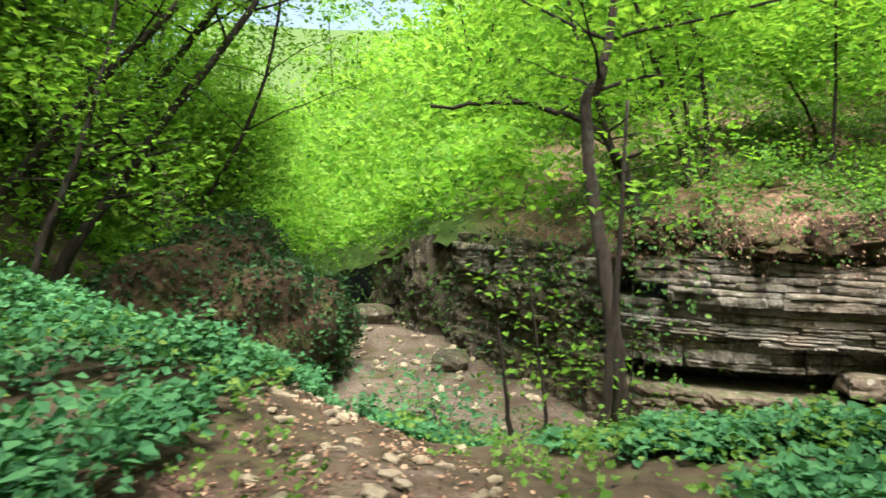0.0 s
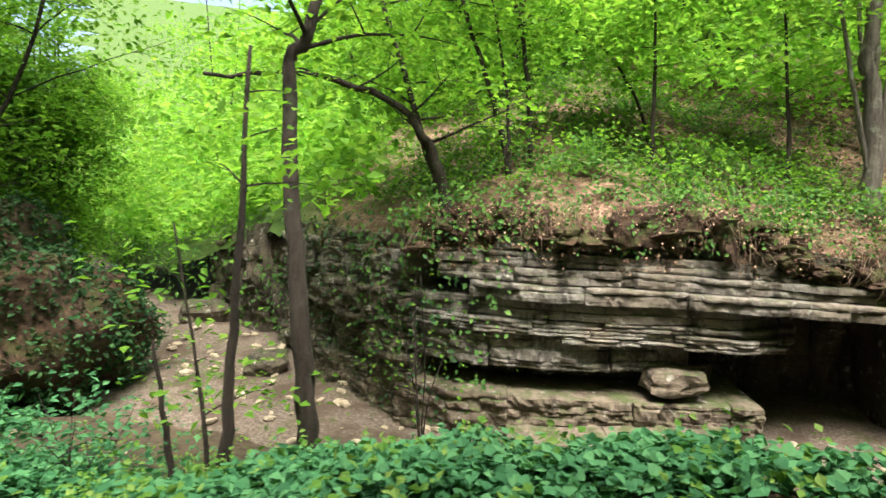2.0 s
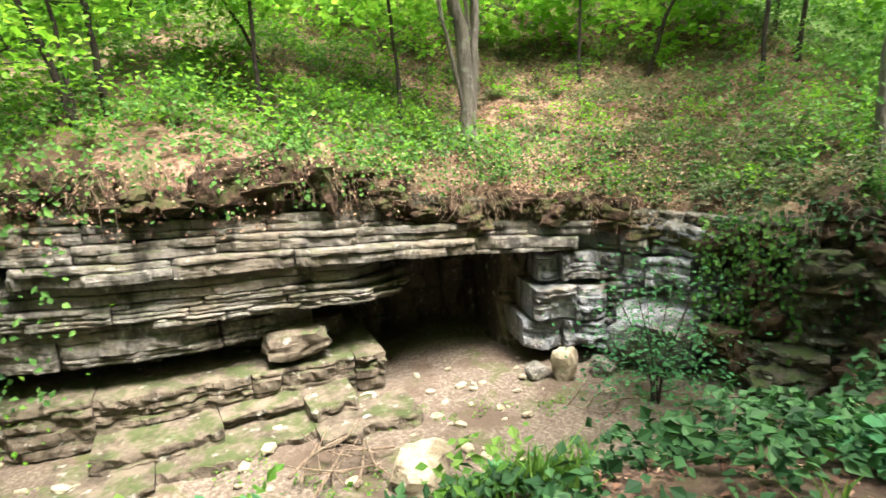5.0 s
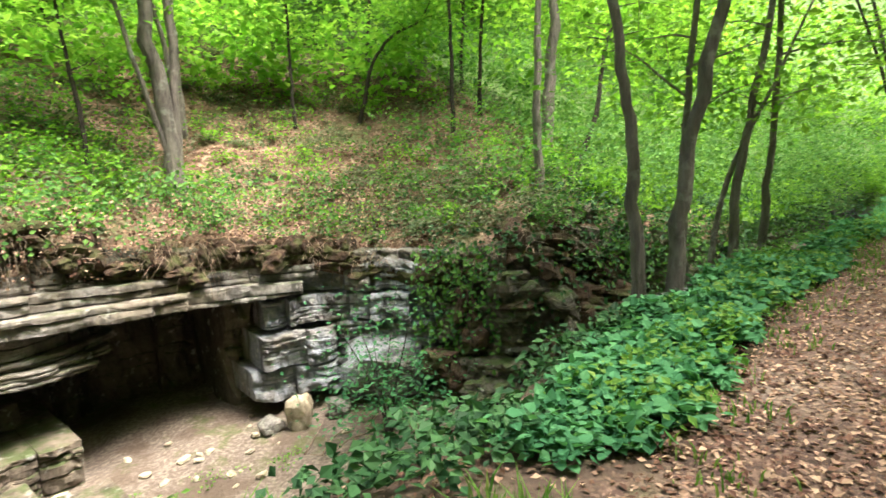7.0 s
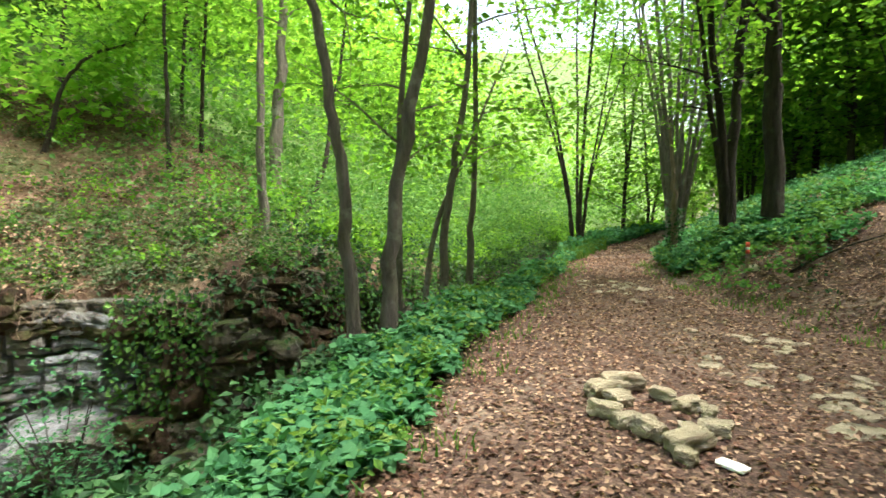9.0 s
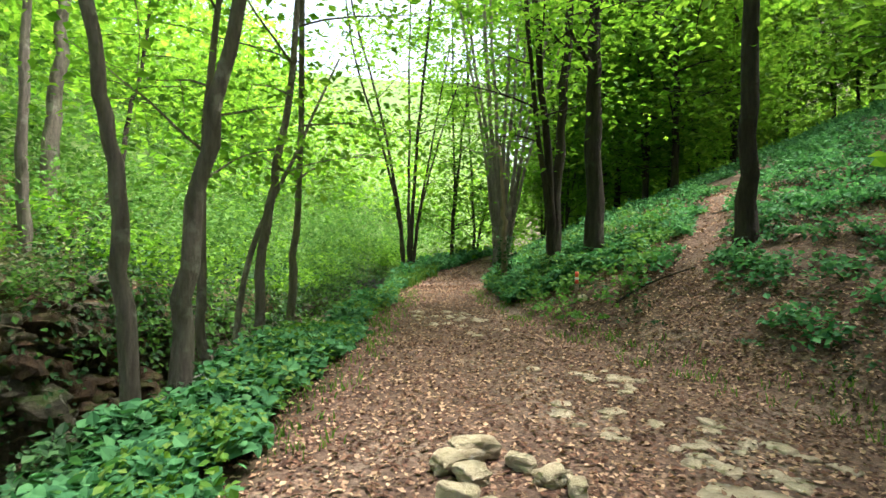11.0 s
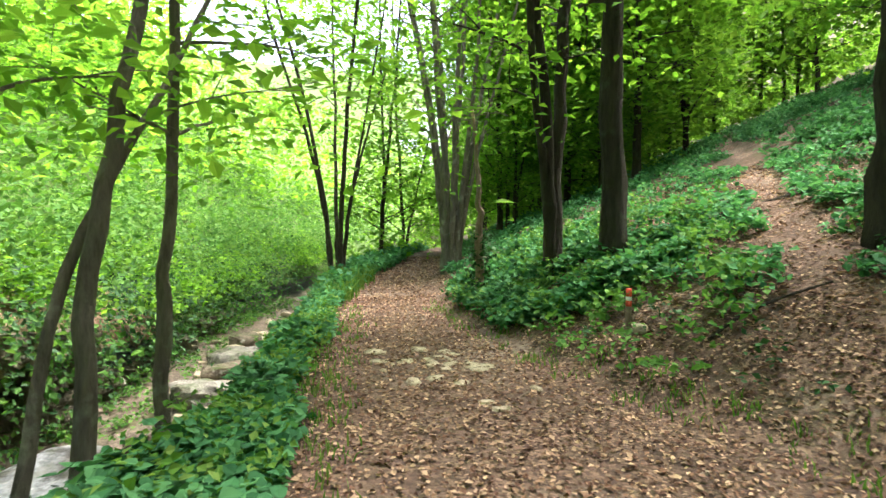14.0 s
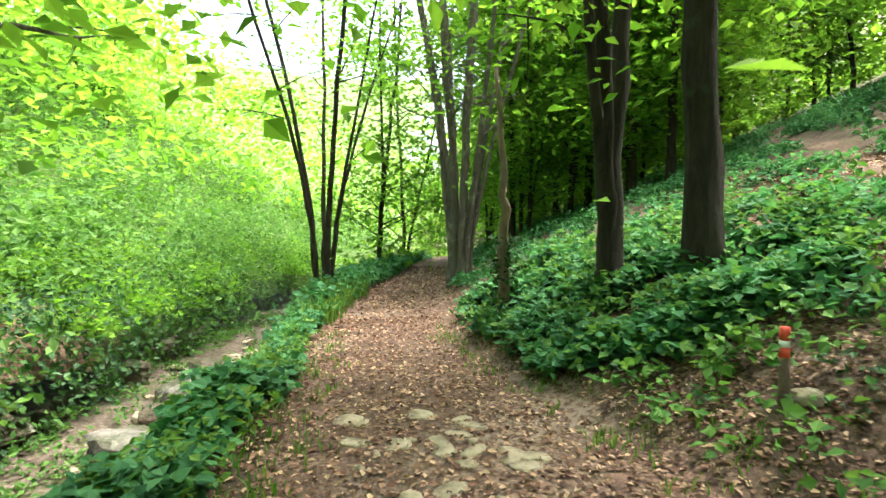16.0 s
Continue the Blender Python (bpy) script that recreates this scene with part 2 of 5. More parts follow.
# upper edge of the far bank: x, y, height
EDGE = smooth_line([(-34, 74, -0.5), (-15, 41, -1.6), (-6.2, 25.5, -1.4), (-1.2, 20.0, 0.3), (0.9, 17.0, 0.7), (2.3, 14.0, 0.6), (3.9, 11.9, 0.7), (6.2, 11.2, 1.1), (8.6, 10.9, 0.95), (11.2, 10.3, 0.35), (13.4, 9.6, 0.1), (14.9, 8.2, -0.1),
    (15.4, 6.2, -0.1), (15.7, 4.7, 0.2), (18.3, 3.5, 0.1), (22.2, 1.9, -0.4), (27, 0.7, -0.6), (33, -1.6, -0.6), (43, -6.6, -0.6), (61, -16, 0), (112, -43, 0.5)])
# middle of the path: x, y, half width
TRAIL = smooth_line([(-40, 2, 1.2), (-14, 0.4, 1.3), (0, -0.8, 1.7), (5, -0.8, 2.2), (9.4, -1.2, 2.3), (13, -1.35, 1.55), (17, -1.95, 1.0), (20.6, -2.85, 0.85), (24.7, -4.5, 0.8), (30, -7.2, 0.85), (38, -11, 0.9), (70, -28, 1)])
# narrow side trail that climbs the slope, and the stony track down to the stream
BRANCH = smooth_line([(10.5, -2.4, 0.6), (13.0, -4.1, 0.4), (15.3, -6.3, 0.26), (19, -10.2, 0.16), (24, -15.5, 0.16), (30, -25, 0.16)])
TRACK = smooth_line([(0.3, 2.0, 0.7), (-0.35, 3.4, 0.7), (-0.95, 5.0, 0.45), (-1.35, 7.0, 0.4), (-1.8, 10.7, 0.4), (-2.3, 14.5, 0.35), (-2.2, 17.0, 0.4)])


def bank_share(x, y):
    """How far up the walker's bank a place lies: 0 on the stream bed, 1 on the top."""
    out = np.ones(x.shape)
    for a, b in zip(STREAM[:-1], STREAM[1:]):
        d = b[:2] - a[:2]
        t = np.clip(((x - a[0]) * d[0] + (y - a[1]) * d[1]) / (d @ d), 0, 1)
        far = np.hypot(x - a[0] - t * d[0], y - a[1] - t * d[1])
        half, top = a[3] + (b[3] - a[3]) * t, a[4] + (b[4] - a[4]) * t
        out = np.minimum(out, np.clip((far - half) / (top - half), 0, 1))
    return out


def ground_height(x, y):
    x, y = np.asarray(x, float), np.asarray(y, float)
    s, st = side_of(STREAM, x, y)
    near = -s
    f = np.where(near < 0, 0.0, bank_share(x, y))
    f = np.where(x < 3, 0.75 * f + 0.25 * f * f * (3 - 2 * f), f ** (1.35 + 0.5 * np.clip((x - 6) / 3, 0, 1) * np.clip((14 - x) / 2, 0, 1)))
    z = st[..., 2] * (1 - f)
    d, tr = side_of(TRAIL, x, y)
    z = z - 0.13 * f * np.clip(d - tr[..., 2] - 0.7, 0, 4) * np.clip((10.5 - x) / 2, 0, 1) * np.clip((x + 2) / 2, 0, 1)
    right = np.maximum(0, -d - tr[..., 2])
    bank = 0.58 * np.minimum(right, 1.6) + 0.4 * np.maximum(0, right - 1.6) + 0.05 * np.maximum(0, right - 6)
    z = z + bank
    left = np.maximum(0, (-x - 5.6 - 0.20 * y))
    z = z + 0.62 * left * np.clip((near - 2.5) / 4, 0, 1)
    z = z - 0.6 * np.exp(-((x - 0.7) / 1.7) ** 2 - ((y - 6.9) / 2.3) ** 2)
    z = z + 0.2 * np.clip(-x - 2.7, 0, 2.4) * np.clip((y - 3) / 3, 0, 1) * np.clip((11 - y) / 3, 0, 1)
    rough = np.clip((np.abs(d) - tr[..., 2]) / 1.0, 0.12, 1)
    return z + rough * (0.09 * ripple(x, y, 2.3, 1) + 0.035 * ripple(x, y, 0.7, 2)) + 0.01 * ripple(x, y, 0.5, 7)


def hill_from(x, y, s, e):
    d = np.maximum(s, 0)
    rise = 0.42 * np.minimum(d, 4) + 0.6 * np.maximum(0, d - 4)
    rise = np.where(d > 40, 1.68 + 0.6 * 36 + 0.35 * (d - 40), rise)
    return e[..., 2] + rise + 0.14 * ripple(x, y, 3.1, 3) + 0.06 * ripple(x, y, 0.9, 4)


def hill_height(x, y):
    s, e = side_of(EDGE, x, y)
    return hill_from(np.asarray(x, float), np.asarray(y, float), s, e), s


def at_ground(x, y):
    return float(ground_height(np.array([x]), np.array([y]))[0])


def at_hill(x, y):
    return float(hill_height(np.array([x]), np.array([y]))[0][0])
# ---- building blocks ----
rng = np.random.RandomState(5)


def mesh_of(name, verts, faces, mat, smooth=False):
    """A mesh from arrays; all faces have the same number of corners."""
    me = bpy.data.meshes.new(name)
    v, f = np.asarray(verts, np.float32), np.asarray(faces, np.int32)
    k = f.shape[1]
    me.vertices.add(len(v))
    me.vertices.foreach_set("co", v.ravel())
    me.loops.add(f.size)
    me.loops.foreach_set("vertex_index", f.ravel())
    me.polygons.add(len(f))
    me.polygons.foreach_set("loop_start", np.arange(0, f.size, k, dtype=np.int32))
    me.polygons.foreach_set("use_smooth", np.full(len(f), smooth))
    me.materials.append(mat)
    me.update(calc_edges=True)
    return me


def part(name, me, parent, label=""):
    ob = new(name, me)
    ob.parent = parent
    return tagged(ob, label)


def holder(name, at=(0, 0, 0)):
    ob = new(name)
    ob.empty_display_size = 0.2
    ob.location = at
    return ob


def unit(a):
    return a / np.maximum(np.linalg.norm(a, axis=-1, keepdims=True), 1e-9)


def leaves(places, size, tilt=0.5, vary=0.35, width=0.55, face=None, seed=1, rich=False):
    """Folded leaves at the places: arrays of corners and triangles. tilt: how far they lean from level; face: a normal instead of up."""
    r = np.random.RandomState(seed)
    n = len(places)
    up = np.tile((0, 0, 1.0), (n, 1)) if face is None else np.asarray(face, float)
    nor = unit(up + r.normal(0, tilt, (n, 3)))
    way = unit(np.cross(nor, r.normal(0, 1, (n, 3))))
    side = np.cross(nor, way)
    s = (np.asarray(size) * (1 + vary * r.uniform(-1, 1, n)))[:, None]
    p = np.asarray(places, float)
    if rich:
        v = np.stack([p, p + s * (0.22 * way + 0.42 * width * 1.6 * side + 0.06 * nor), p + s * (0.62 * way + 0.36 * width * 1.4 * side + 0.02 * nor), p + s * (1.05 * way - 0.14 * nor),
                      p + s * (0.62 * way - 0.36 * width * 1.4 * side + 0.02 * nor), p + s * (0.22 * way - 0.42 * width * 1.6 * side + 0.06 * nor)], 1)
        tri = np.array([(0, 2, 1), (0, 3, 2), (0, 4, 3), (0, 5, 4)])
    else:
        v = np.stack([p, p + s * (0.45 * way + 0.5 * width * side + 0.08 * nor), p + s * (way - 0.08 * nor), p + s * (0.45 * way - 0.5 * width * side + 0.08 * nor)], 1)
        tri = np.array([(0, 2, 1), (0, 3, 2)])
    k = v.shape[1]
    return v.reshape(-1, 3), (np.arange(n)[:, None, None] * k + tri[None]).reshape(-1, 3)


def join(pieces):
    vs, fs, off = [], [], 0
    for v, f in pieces:
        vs.append(v)
        fs.append(np.asarray(f) + off)
        off += len(v)
    return np.concatenate(vs), np.concatenate(fs)


def tube(pts, radii, sides=8, knots=0.12, seed=0):
    """A tapering, slightly knotty tube of triangles along points."""
    r = np.random.RandomState(seed)
    p = np.asarray(pts, float)
    t = unit(np.gradient(p, axis=0))
    ref = np.array((1.0, 0, 0)) if abs(t[0][0]) < 0.8 else np.array((0, 1.0, 0))
    a = unit(np.cross(t, ref))
    b = np.cross(t, a)
    ang = np.arange(sides) * 2 * np.pi / sides
    rad = np.asarray(radii)[:, None] * (1 + knots * r.uniform(-1, 1, (len(p), sides)))
    ring = p[:, None] + rad[..., None] * (np.cos(ang)[None, :, None] * a[:, None] + np.sin(ang)[None, :, None] * b[:, None])
    v = np.concatenate([ring.reshape(-1, 3), p[-1:], p[:1]])
    f = []
    for i in range(len(p) - 1):
        for k in range(sides):
            m, q = i * sides + k, i * sides + (k + 1) % sides
            f += [(m, q, q + sides), (m, q + sides, m + sides)]
    last = (len(p) - 1) * sides
    for k in range(sides):
        f += [(last + k, last + (k + 1) % sides, len(v) - 2), ((k + 1) % sides, k, len(v) - 1)]
    return v, np.array(f)


def stone_mesh(name, size, mat, seed, rough=0.16, subdiv=2, square=0.5):
    """A broken stone, of the given three diameters."""
    bm = bmesh.new()
    bmesh.ops.create_icosphere(bm, subdivisions=subdiv, radius=1)
    off = Vector((seed * 7.3, seed * 3.1, seed * 1.7))
    for v in bm.verts:
        c = v.co.normalized()
        m = max(abs(c.x), abs(c.y), abs(c.z))
        c = c * (1 + square * (1 / m - 1) * 0.8)
        c *= 1 + rough * 1.6 * noise.noise(c * 1.1 + off) + rough * 0.7 * noise.noise(c * 3.1 + off)
        v.co = Vector((c.x * size[0] / 2, c.y * size[1] / 2, c.z * size[2] / 2))
    me = bpy.data.meshes.new(name)
    bm.to_mesh(me)
    bm.free()
    me.materials.append(mat)
    return me


# ---- ground, stream bed and path: one sheet ----
def spread(lo, hi, step, far):
    mid = np.arange(lo, hi + step / 2, step)
    out, g, x = [], step, 0.0
    while x < far:
        g *= 1.25
        x += g
        out.append(x)
    out = np.array(out)
    return np.concatenate([lo - out[::-1], mid, hi + out])


def sheet(xs, ys, z):
    gx, gy = np.meshgrid(xs, ys, indexing="ij")
    v = np.stack([gx, gy, z], -1).reshape(-1, 3)
    i = np.arange(len(xs) * len(ys)).reshape(len(xs), len(ys))
    f = np.stack([i[:-1, :-1], i[1:, :-1], i[1:, 1:], i[:-1, 1:]], -1).reshape(-1, 4)
    return v, f


def closeness(line, x, y, soft):
    d, row = side_of(line, x, y)
    return np.clip((row[..., 2] + soft - np.abs(d)) / (2 * soft), 0, 1)


xs, ys = spread(-10, 34, 0.22, 420), spread(-14, 24, 0.22, 420)
gx, gy = np.meshgrid(xs, ys, indexing="ij")
gz = ground_height(gx, gy)
gv, gf = sheet(xs, ys, gz)
ground_me = mesh_of("ground", gv, gf, GROUND, True)
sd, st = side_of(STREAM, gx, gy)
bed = np.clip((np.where(sd > 0, 9, st[..., 3]) + 0.35 - np.abs(sd)) / 0.7, 0, 1) * (gz < -1.1)
td, trow = side_of(TRAIL, gx, gy)
way = np.maximum(np.clip((trow[..., 2] + 0.3 - np.abs(td)) / 0.6, 0, 1), 0.85 * closeness(BRANCH, gx, gy, 0.25))
way = np.maximum(way, np.where(td > -6, 0.55, 0.42) * ((td < 0) & (td > -9)))
way = np.maximum(way, 0.48 * ((td > 0) & (gy < 3.6) & (gx < 10)))
stony = closeness(TRACK, gx, gy, 0.4)
zone = ground_me.color_attributes.new("zone", "FLOAT_COLOR", "POINT")
zone.data.foreach_set("color", np.stack([np.maximum(way, 0.4 * stony), np.maximum(bed, 0.42 * stony), 0 * bed, 1 + 0 * bed], -1).astype(np.float32).ravel())
ground = tagged(new("ground", ground_me), "forest floor with a leaf-strewn dirt path and gravel stream bed", "ground", kind="structure")

# ---- the far hillside above the rock ----
hx, hy = spread(-18, 64, 0.4, 260), spread(-12, 46, 0.4, 260)
ax, ay = np.meshgrid(hx, hy, indexing="ij")
hs, her = side_of(EDGE, ax, ay)
hz = hill_from(ax, ay, hs, her)
hv, hf = sheet(hx, hy, hz)
fs, fr = hs.ravel(), her.reshape(-1, 3)
rim = (fs < 0) & (fs > -0.6)
hv[rim, :2] = fr[rim, :2] + (hv[rim, :2] - fr[rim, :2]) * 0.3
hv[rim, 2] = fr[rim, 2] - 0.35 - 0.25 * rng.uniform(0, 1, rim.sum())
keep = (fs > -0.6)[hf].all(1)
used = np.unique(hf[keep])
renum = np.zeros(len(hv), int)
renum[used] = np.arange(len(used))
hill_me = mesh_of("hillside", hv[used], renum[hf[keep]], HILL, True)
green = np.clip((fs - np.where((hv[:, 0] > 11) & (hv[:, 0] < 24), 10, 6)) / 3, 0, 1) + np.clip((2.5 - hv[:, 0]) / 2, 0, 1) + np.clip((hv[:, 0] - 23) / 3, 0, 1)
green = np.clip(green, 0, 1)[used]
hill_me.color_attributes.new("zone", "FLOAT_COLOR", "POINT").data.foreach_set("color", np.stack([green, green, green, 1 + 0 * green], -1).astype(np.float32).ravel())
hillside = tagged(new("hillside", hill_me), "steep hillside of brown leaf litter and soil above the rock", "hillside", kind="structure")

# ---- the rock face ----
EDGE_LENGTH = np.concatenate([[0], np.cumsum(np.hypot(*np.diff(EDGE[:, :2], axis=0).T))])


def edge_at(u):
    x, y = np.interp(u, EDGE_LENGTH, EDGE[:, 0]), np.interp(u, EDGE_LENGTH, EDGE[:, 1])
    x2, y2 = np.interp(u + 0.6, EDGE_LENGTH, EDGE[:, 0]), np.interp(u + 0.6, EDGE_LENGTH, EDGE[:, 1])
    x1, y1 = np.interp(u - 0.6, EDGE_LENGTH, EDGE[:, 0]), np.interp(u - 0.6, EDGE_LENGTH, EDGE[:, 1])
    d = Vector((x2 - x1, y2 - y1)).normalized()
    return x, y, d.y, -d.x, np.interp(u, EDGE_LENGTH, EDGE[:, 2])


def u_near(x, y):
    k = np.argmin(np.hypot(EDGE[:, 0] - x, EDGE[:, 1] - y))
    return EDGE_LENGTH[k]


def ledge_block(u0, u1, low, high, front, back, seed, rough=0.06):
    """One block of a rock layer: between two places along the edge, two heights and from front to back (metres out from the edge). low, high and front may be functions of u."""
    val = lambda f, u: f(u) if callable(f) else f  # noqa: E731
    n = max(3, int((u1 - u0) / 0.07))
    off = Vector((seed * 3.7, seed * 1.3, seed * 5.1))
    mid = (u0 + u1) / 2
    rows = min(8, max(2, int((val(high, mid) - val(low, mid)) / 0.13)))
    rnd = random.Random(int(seed * 1000))
    # the block breaks into laminae of uneven depth, and these into short pieces at upright cracks
    cuts = sorted(rnd.uniform(0.04, 1) for _ in range(rows - 1))
    cuts = [0.0] + [0.45 * c + 0.55 * (k + 1) / rows for k, c in enumerate(cuts)] + [1.0]
    piece = [rnd.uniform(0.3, 1.3) for _ in range(rows)]
    ring, v, f = 4 * rows + 5, [], []
    for i in range(n + 1):
        u = u0 + (u1 - u0) * i / n
        x, y, nx, ny, _ = edge_at(u)
        lo, hi, fr = val(low, u), val(high, u), val(front, u)
        end = min(i, n - i)
        shrink = 0.05 if end == 0 else 0.0
        h = hi - lo
        sec = [(back, hi), (fr - 0.3, hi)]
        for k in range(rows):
            cell = int(u / piece[k] + 7.3 * k)
            step = noise.cell(Vector((cell * 1.37, k * 2.11, seed))) * 0.04 * (1 + 4 * rough)
            top, foot = hi - h * cuts[k], hi - h * cuts[k + 1]
            deep = h * (cuts[k + 1] - cuts[k])
            sec += [(fr + step - 0.045, top), (fr + step, top - min(0.02, 0.2 * deep)), (fr + step + 0.01, top - 0.55 * deep), (fr + step, foot + min(0.012, 0.1 * deep))]
        sec += [(fr - 0.3, lo), (back, lo), (back - 0.2, lo + 0.5 * h)]
        for o, z in sec:
            o -= shrink
            p = Vector((x + nx * o, y + ny * o, z))
            k = noise.noise(p * 0.9 + off) * rough * 1.3 + noise.noise(p * 3.2 + off) * rough * 0.9 + noise.noise(p * 9 + off) * rough * 0.75
            kz = noise.noise(p * 1.7 - off) * rough * 0.25 + noise.noise(p * 7 - off) * rough * 0.2
            v.append((p.x + nx * k, p.y + ny * k, p.z + kz))
    for i in range(n):
        for k in range(ring):
            a, b = i * ring + k, i * ring + (k + 1) % ring
            f.append((a, a + ring, b + ring, b))
    bm = bmesh.new()
    bv = [bm.verts.new(c) for c in v]
    for q in f:
        bm.faces.new([bv[k] for k in q])
    bm.faces.new([bv[k] for k in range(ring)])
    bm.faces.new([bv[n * ring + k] for k in reversed(range(ring))])
    bmesh.ops.recalc_face_normals(bm, faces=bm.faces)
    me = bpy.data.meshes.new("stone")
    bm.to_mesh(me)
    bm.free()
    return me


cliff = tagged(holder("rock_cliff", (9, 11, -3.3)), "layered grey limestone cliff with a dark overhang and ledges", "cliff", kind="structure")


def cliff_part(name, me, mat, label=""):
    me.materials.append(mat)
    ob = new(name, me)
    ob.parent = cliff
    ob.matrix_parent_inverse = Matrix.Translation((-9, -11, 3.3))
    return tagged(ob, label)


U = u_near
CAVE0, CAVE1 = U(9.2, 10.8), U(13.6, 9.5)


def dip(z):
    """Layers sink slightly along the face."""
    return lambda u: z - 0.045 * (u - U(5.2, 11.4)) + 0.03 * noise.noise(Vector((u * 0.75, round(z * 2.2), 3.3)))


def ragged_line(z):
    return lambda u: z + 0.16 * noise.noise(Vector((u * 1.2, round(z * 1.6), 8.1)))


def recess(front, start, far):
    """A front that draws back into the cave beyond a place."""
    return lambda u: front - far * min(1, max(0, (u - start) / 2.0)) ** 1.3


def layer(u0, u1, low, high, front, back, mat, seed, lengths=(0.7, 2.2), rough=0.05, jitter=0.05):
    r = random.Random(seed)
    u = u0
    while u < u1 - 0.15:
        w = min(r.uniform(*lengths), u1 - u)
        if u1 - u - w < 0.4:
            w = u1 - u
        j = r.uniform(-jitter, jitter)
        fr = (lambda q, j=j: front(q) + j) if callable(front) else front + j
        cliff_part("stone", ledge_block(u + 0.006, u + w - 0.006, low, high, fr, back, r.random() * 50, rough), mat)
        u += w


ua, ub, uc, ue = U(2.3, 14.0), U(3.9, 11.9), U(13.7, 9.4), U(15.4, 6.2)
layer(ub + 1.2, U(9.4, 10.8), dip(0.42), dip(0.72), 0.02, -1.6, ROCK, 1, (0.5, 1.2))
layer(ub - 0.4, U(10.4, 10.6), dip(0.12), dip(0.41), 0.15, -1.6, ROCK, 2, (0.8, 2.2))
layer(ub + 0.2, uc + 0.6, dip(-0.17), dip(0.11), 0.21, -2.6, ROCK, 3, (1.0, 2.6))
layer(ub + 0.8, uc + 0.3, dip(-0.50), dip(-0.185), 0.36, -3.2, ROCK, 4, (1.6, 3.6), 0.05, 0.05)
layer(ub - 0.5, CAVE0 + 2.6, dip(-0.86), dip(-0.51), recess(0.10, CAVE0 + 0.4, 2.0), -3.5, ROCK, 5, (1.4, 3.2))
layer(ub - 0.3, CAVE0 + 2.0, dip(-1.02), dip(-0.87), recess(0.15, CAVE0 + 0.5, 1.5), -3.5, ROCK, 6, (0.9, 2.6))
layer(ub - 0.6, CAVE0 + 1.8, dip(-1.16), dip(-1.03), recess(0.18, CAVE0 + 0.5, 1.2), -3.5, ROCK, 7, (1.0, 2.4))
layer(ub + 2.5, CAVE0 + 1.5, dip(-1.30), dip(-1.17), recess(0.2, CAVE0 + 0.6, 0.9), -3.5, ROCK, 8, (0.8, 2.0))
layer(ub - 0.6, ub + 2.5, dip(-1.30), dip(-1.17), 0.06, -3.5, ROCK, 13, (0.8, 2.0))
layer(ub - 0.6, CAVE0 - 0.2, dip(-1.86), dip(-1.31), recess(0.06, CAVE0 - 2.0, 0.5), -3.5, ROCK, 9, (1.0, 2.6), 0.08, 0.08)
# set-back layer: the dark colour stands in for shade under the ledges
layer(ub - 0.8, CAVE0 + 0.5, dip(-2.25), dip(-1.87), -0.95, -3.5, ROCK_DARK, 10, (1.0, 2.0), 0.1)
layer(ub - 0.8, CAVE0 + 1.0, -3.5, dip(-2.32), 0.22, -3.6, ROCK_BED, 11, (1.6, 3.2), 0.09)
layer(ub + 1.5, CAVE0 + 0.2, -3.5, -2.9, 0.95, 0.0, ROCK_BED, 12, (1.2, 2.4), 0.1, 0.3)
layer(ub + 1.0, CAVE0 + 1.2, -3.5, -3.12, 1.7, 0.6, ROCK_BED, 14, (1.2, 2.4), 0.12, 0.35)
# dark, plant-hung corner where the face turns away from the walker; the rock colour carries moss and shade
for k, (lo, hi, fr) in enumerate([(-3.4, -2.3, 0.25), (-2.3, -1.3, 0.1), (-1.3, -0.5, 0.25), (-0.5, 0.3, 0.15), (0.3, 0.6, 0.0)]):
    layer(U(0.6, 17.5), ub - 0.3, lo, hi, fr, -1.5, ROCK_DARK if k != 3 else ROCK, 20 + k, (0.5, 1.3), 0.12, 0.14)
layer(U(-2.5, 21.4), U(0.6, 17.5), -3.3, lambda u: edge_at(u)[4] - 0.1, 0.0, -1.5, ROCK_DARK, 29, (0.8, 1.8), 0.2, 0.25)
# back and side of the cave, its shade put into the darker rock colour
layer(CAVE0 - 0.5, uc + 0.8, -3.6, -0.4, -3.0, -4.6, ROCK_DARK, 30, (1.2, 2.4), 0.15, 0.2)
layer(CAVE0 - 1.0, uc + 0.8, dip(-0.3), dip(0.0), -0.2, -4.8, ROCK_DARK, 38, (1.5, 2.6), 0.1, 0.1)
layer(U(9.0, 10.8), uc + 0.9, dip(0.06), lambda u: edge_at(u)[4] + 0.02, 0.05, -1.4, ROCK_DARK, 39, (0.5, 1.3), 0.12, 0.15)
# broken blue-grey blocks past the cave
r = random.Random(31)
# side wall of the cave, shaded by colour like its back
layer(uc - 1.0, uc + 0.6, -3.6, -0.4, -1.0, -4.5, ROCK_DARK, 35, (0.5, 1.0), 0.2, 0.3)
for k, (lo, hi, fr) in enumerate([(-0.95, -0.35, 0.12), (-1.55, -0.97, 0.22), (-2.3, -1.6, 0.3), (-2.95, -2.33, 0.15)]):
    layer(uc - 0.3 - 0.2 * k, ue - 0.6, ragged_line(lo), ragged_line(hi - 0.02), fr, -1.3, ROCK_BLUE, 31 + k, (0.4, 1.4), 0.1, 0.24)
# recess under the blocks, its shade painted in as dark rock
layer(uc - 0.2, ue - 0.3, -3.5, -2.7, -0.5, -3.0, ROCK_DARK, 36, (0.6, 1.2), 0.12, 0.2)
layer(uc + 0.5, ue - 0.2, -0.36, -0.12, 0.1, -1.5, ROCK, 37, (0.5, 1.1), 0.1, 0.12)
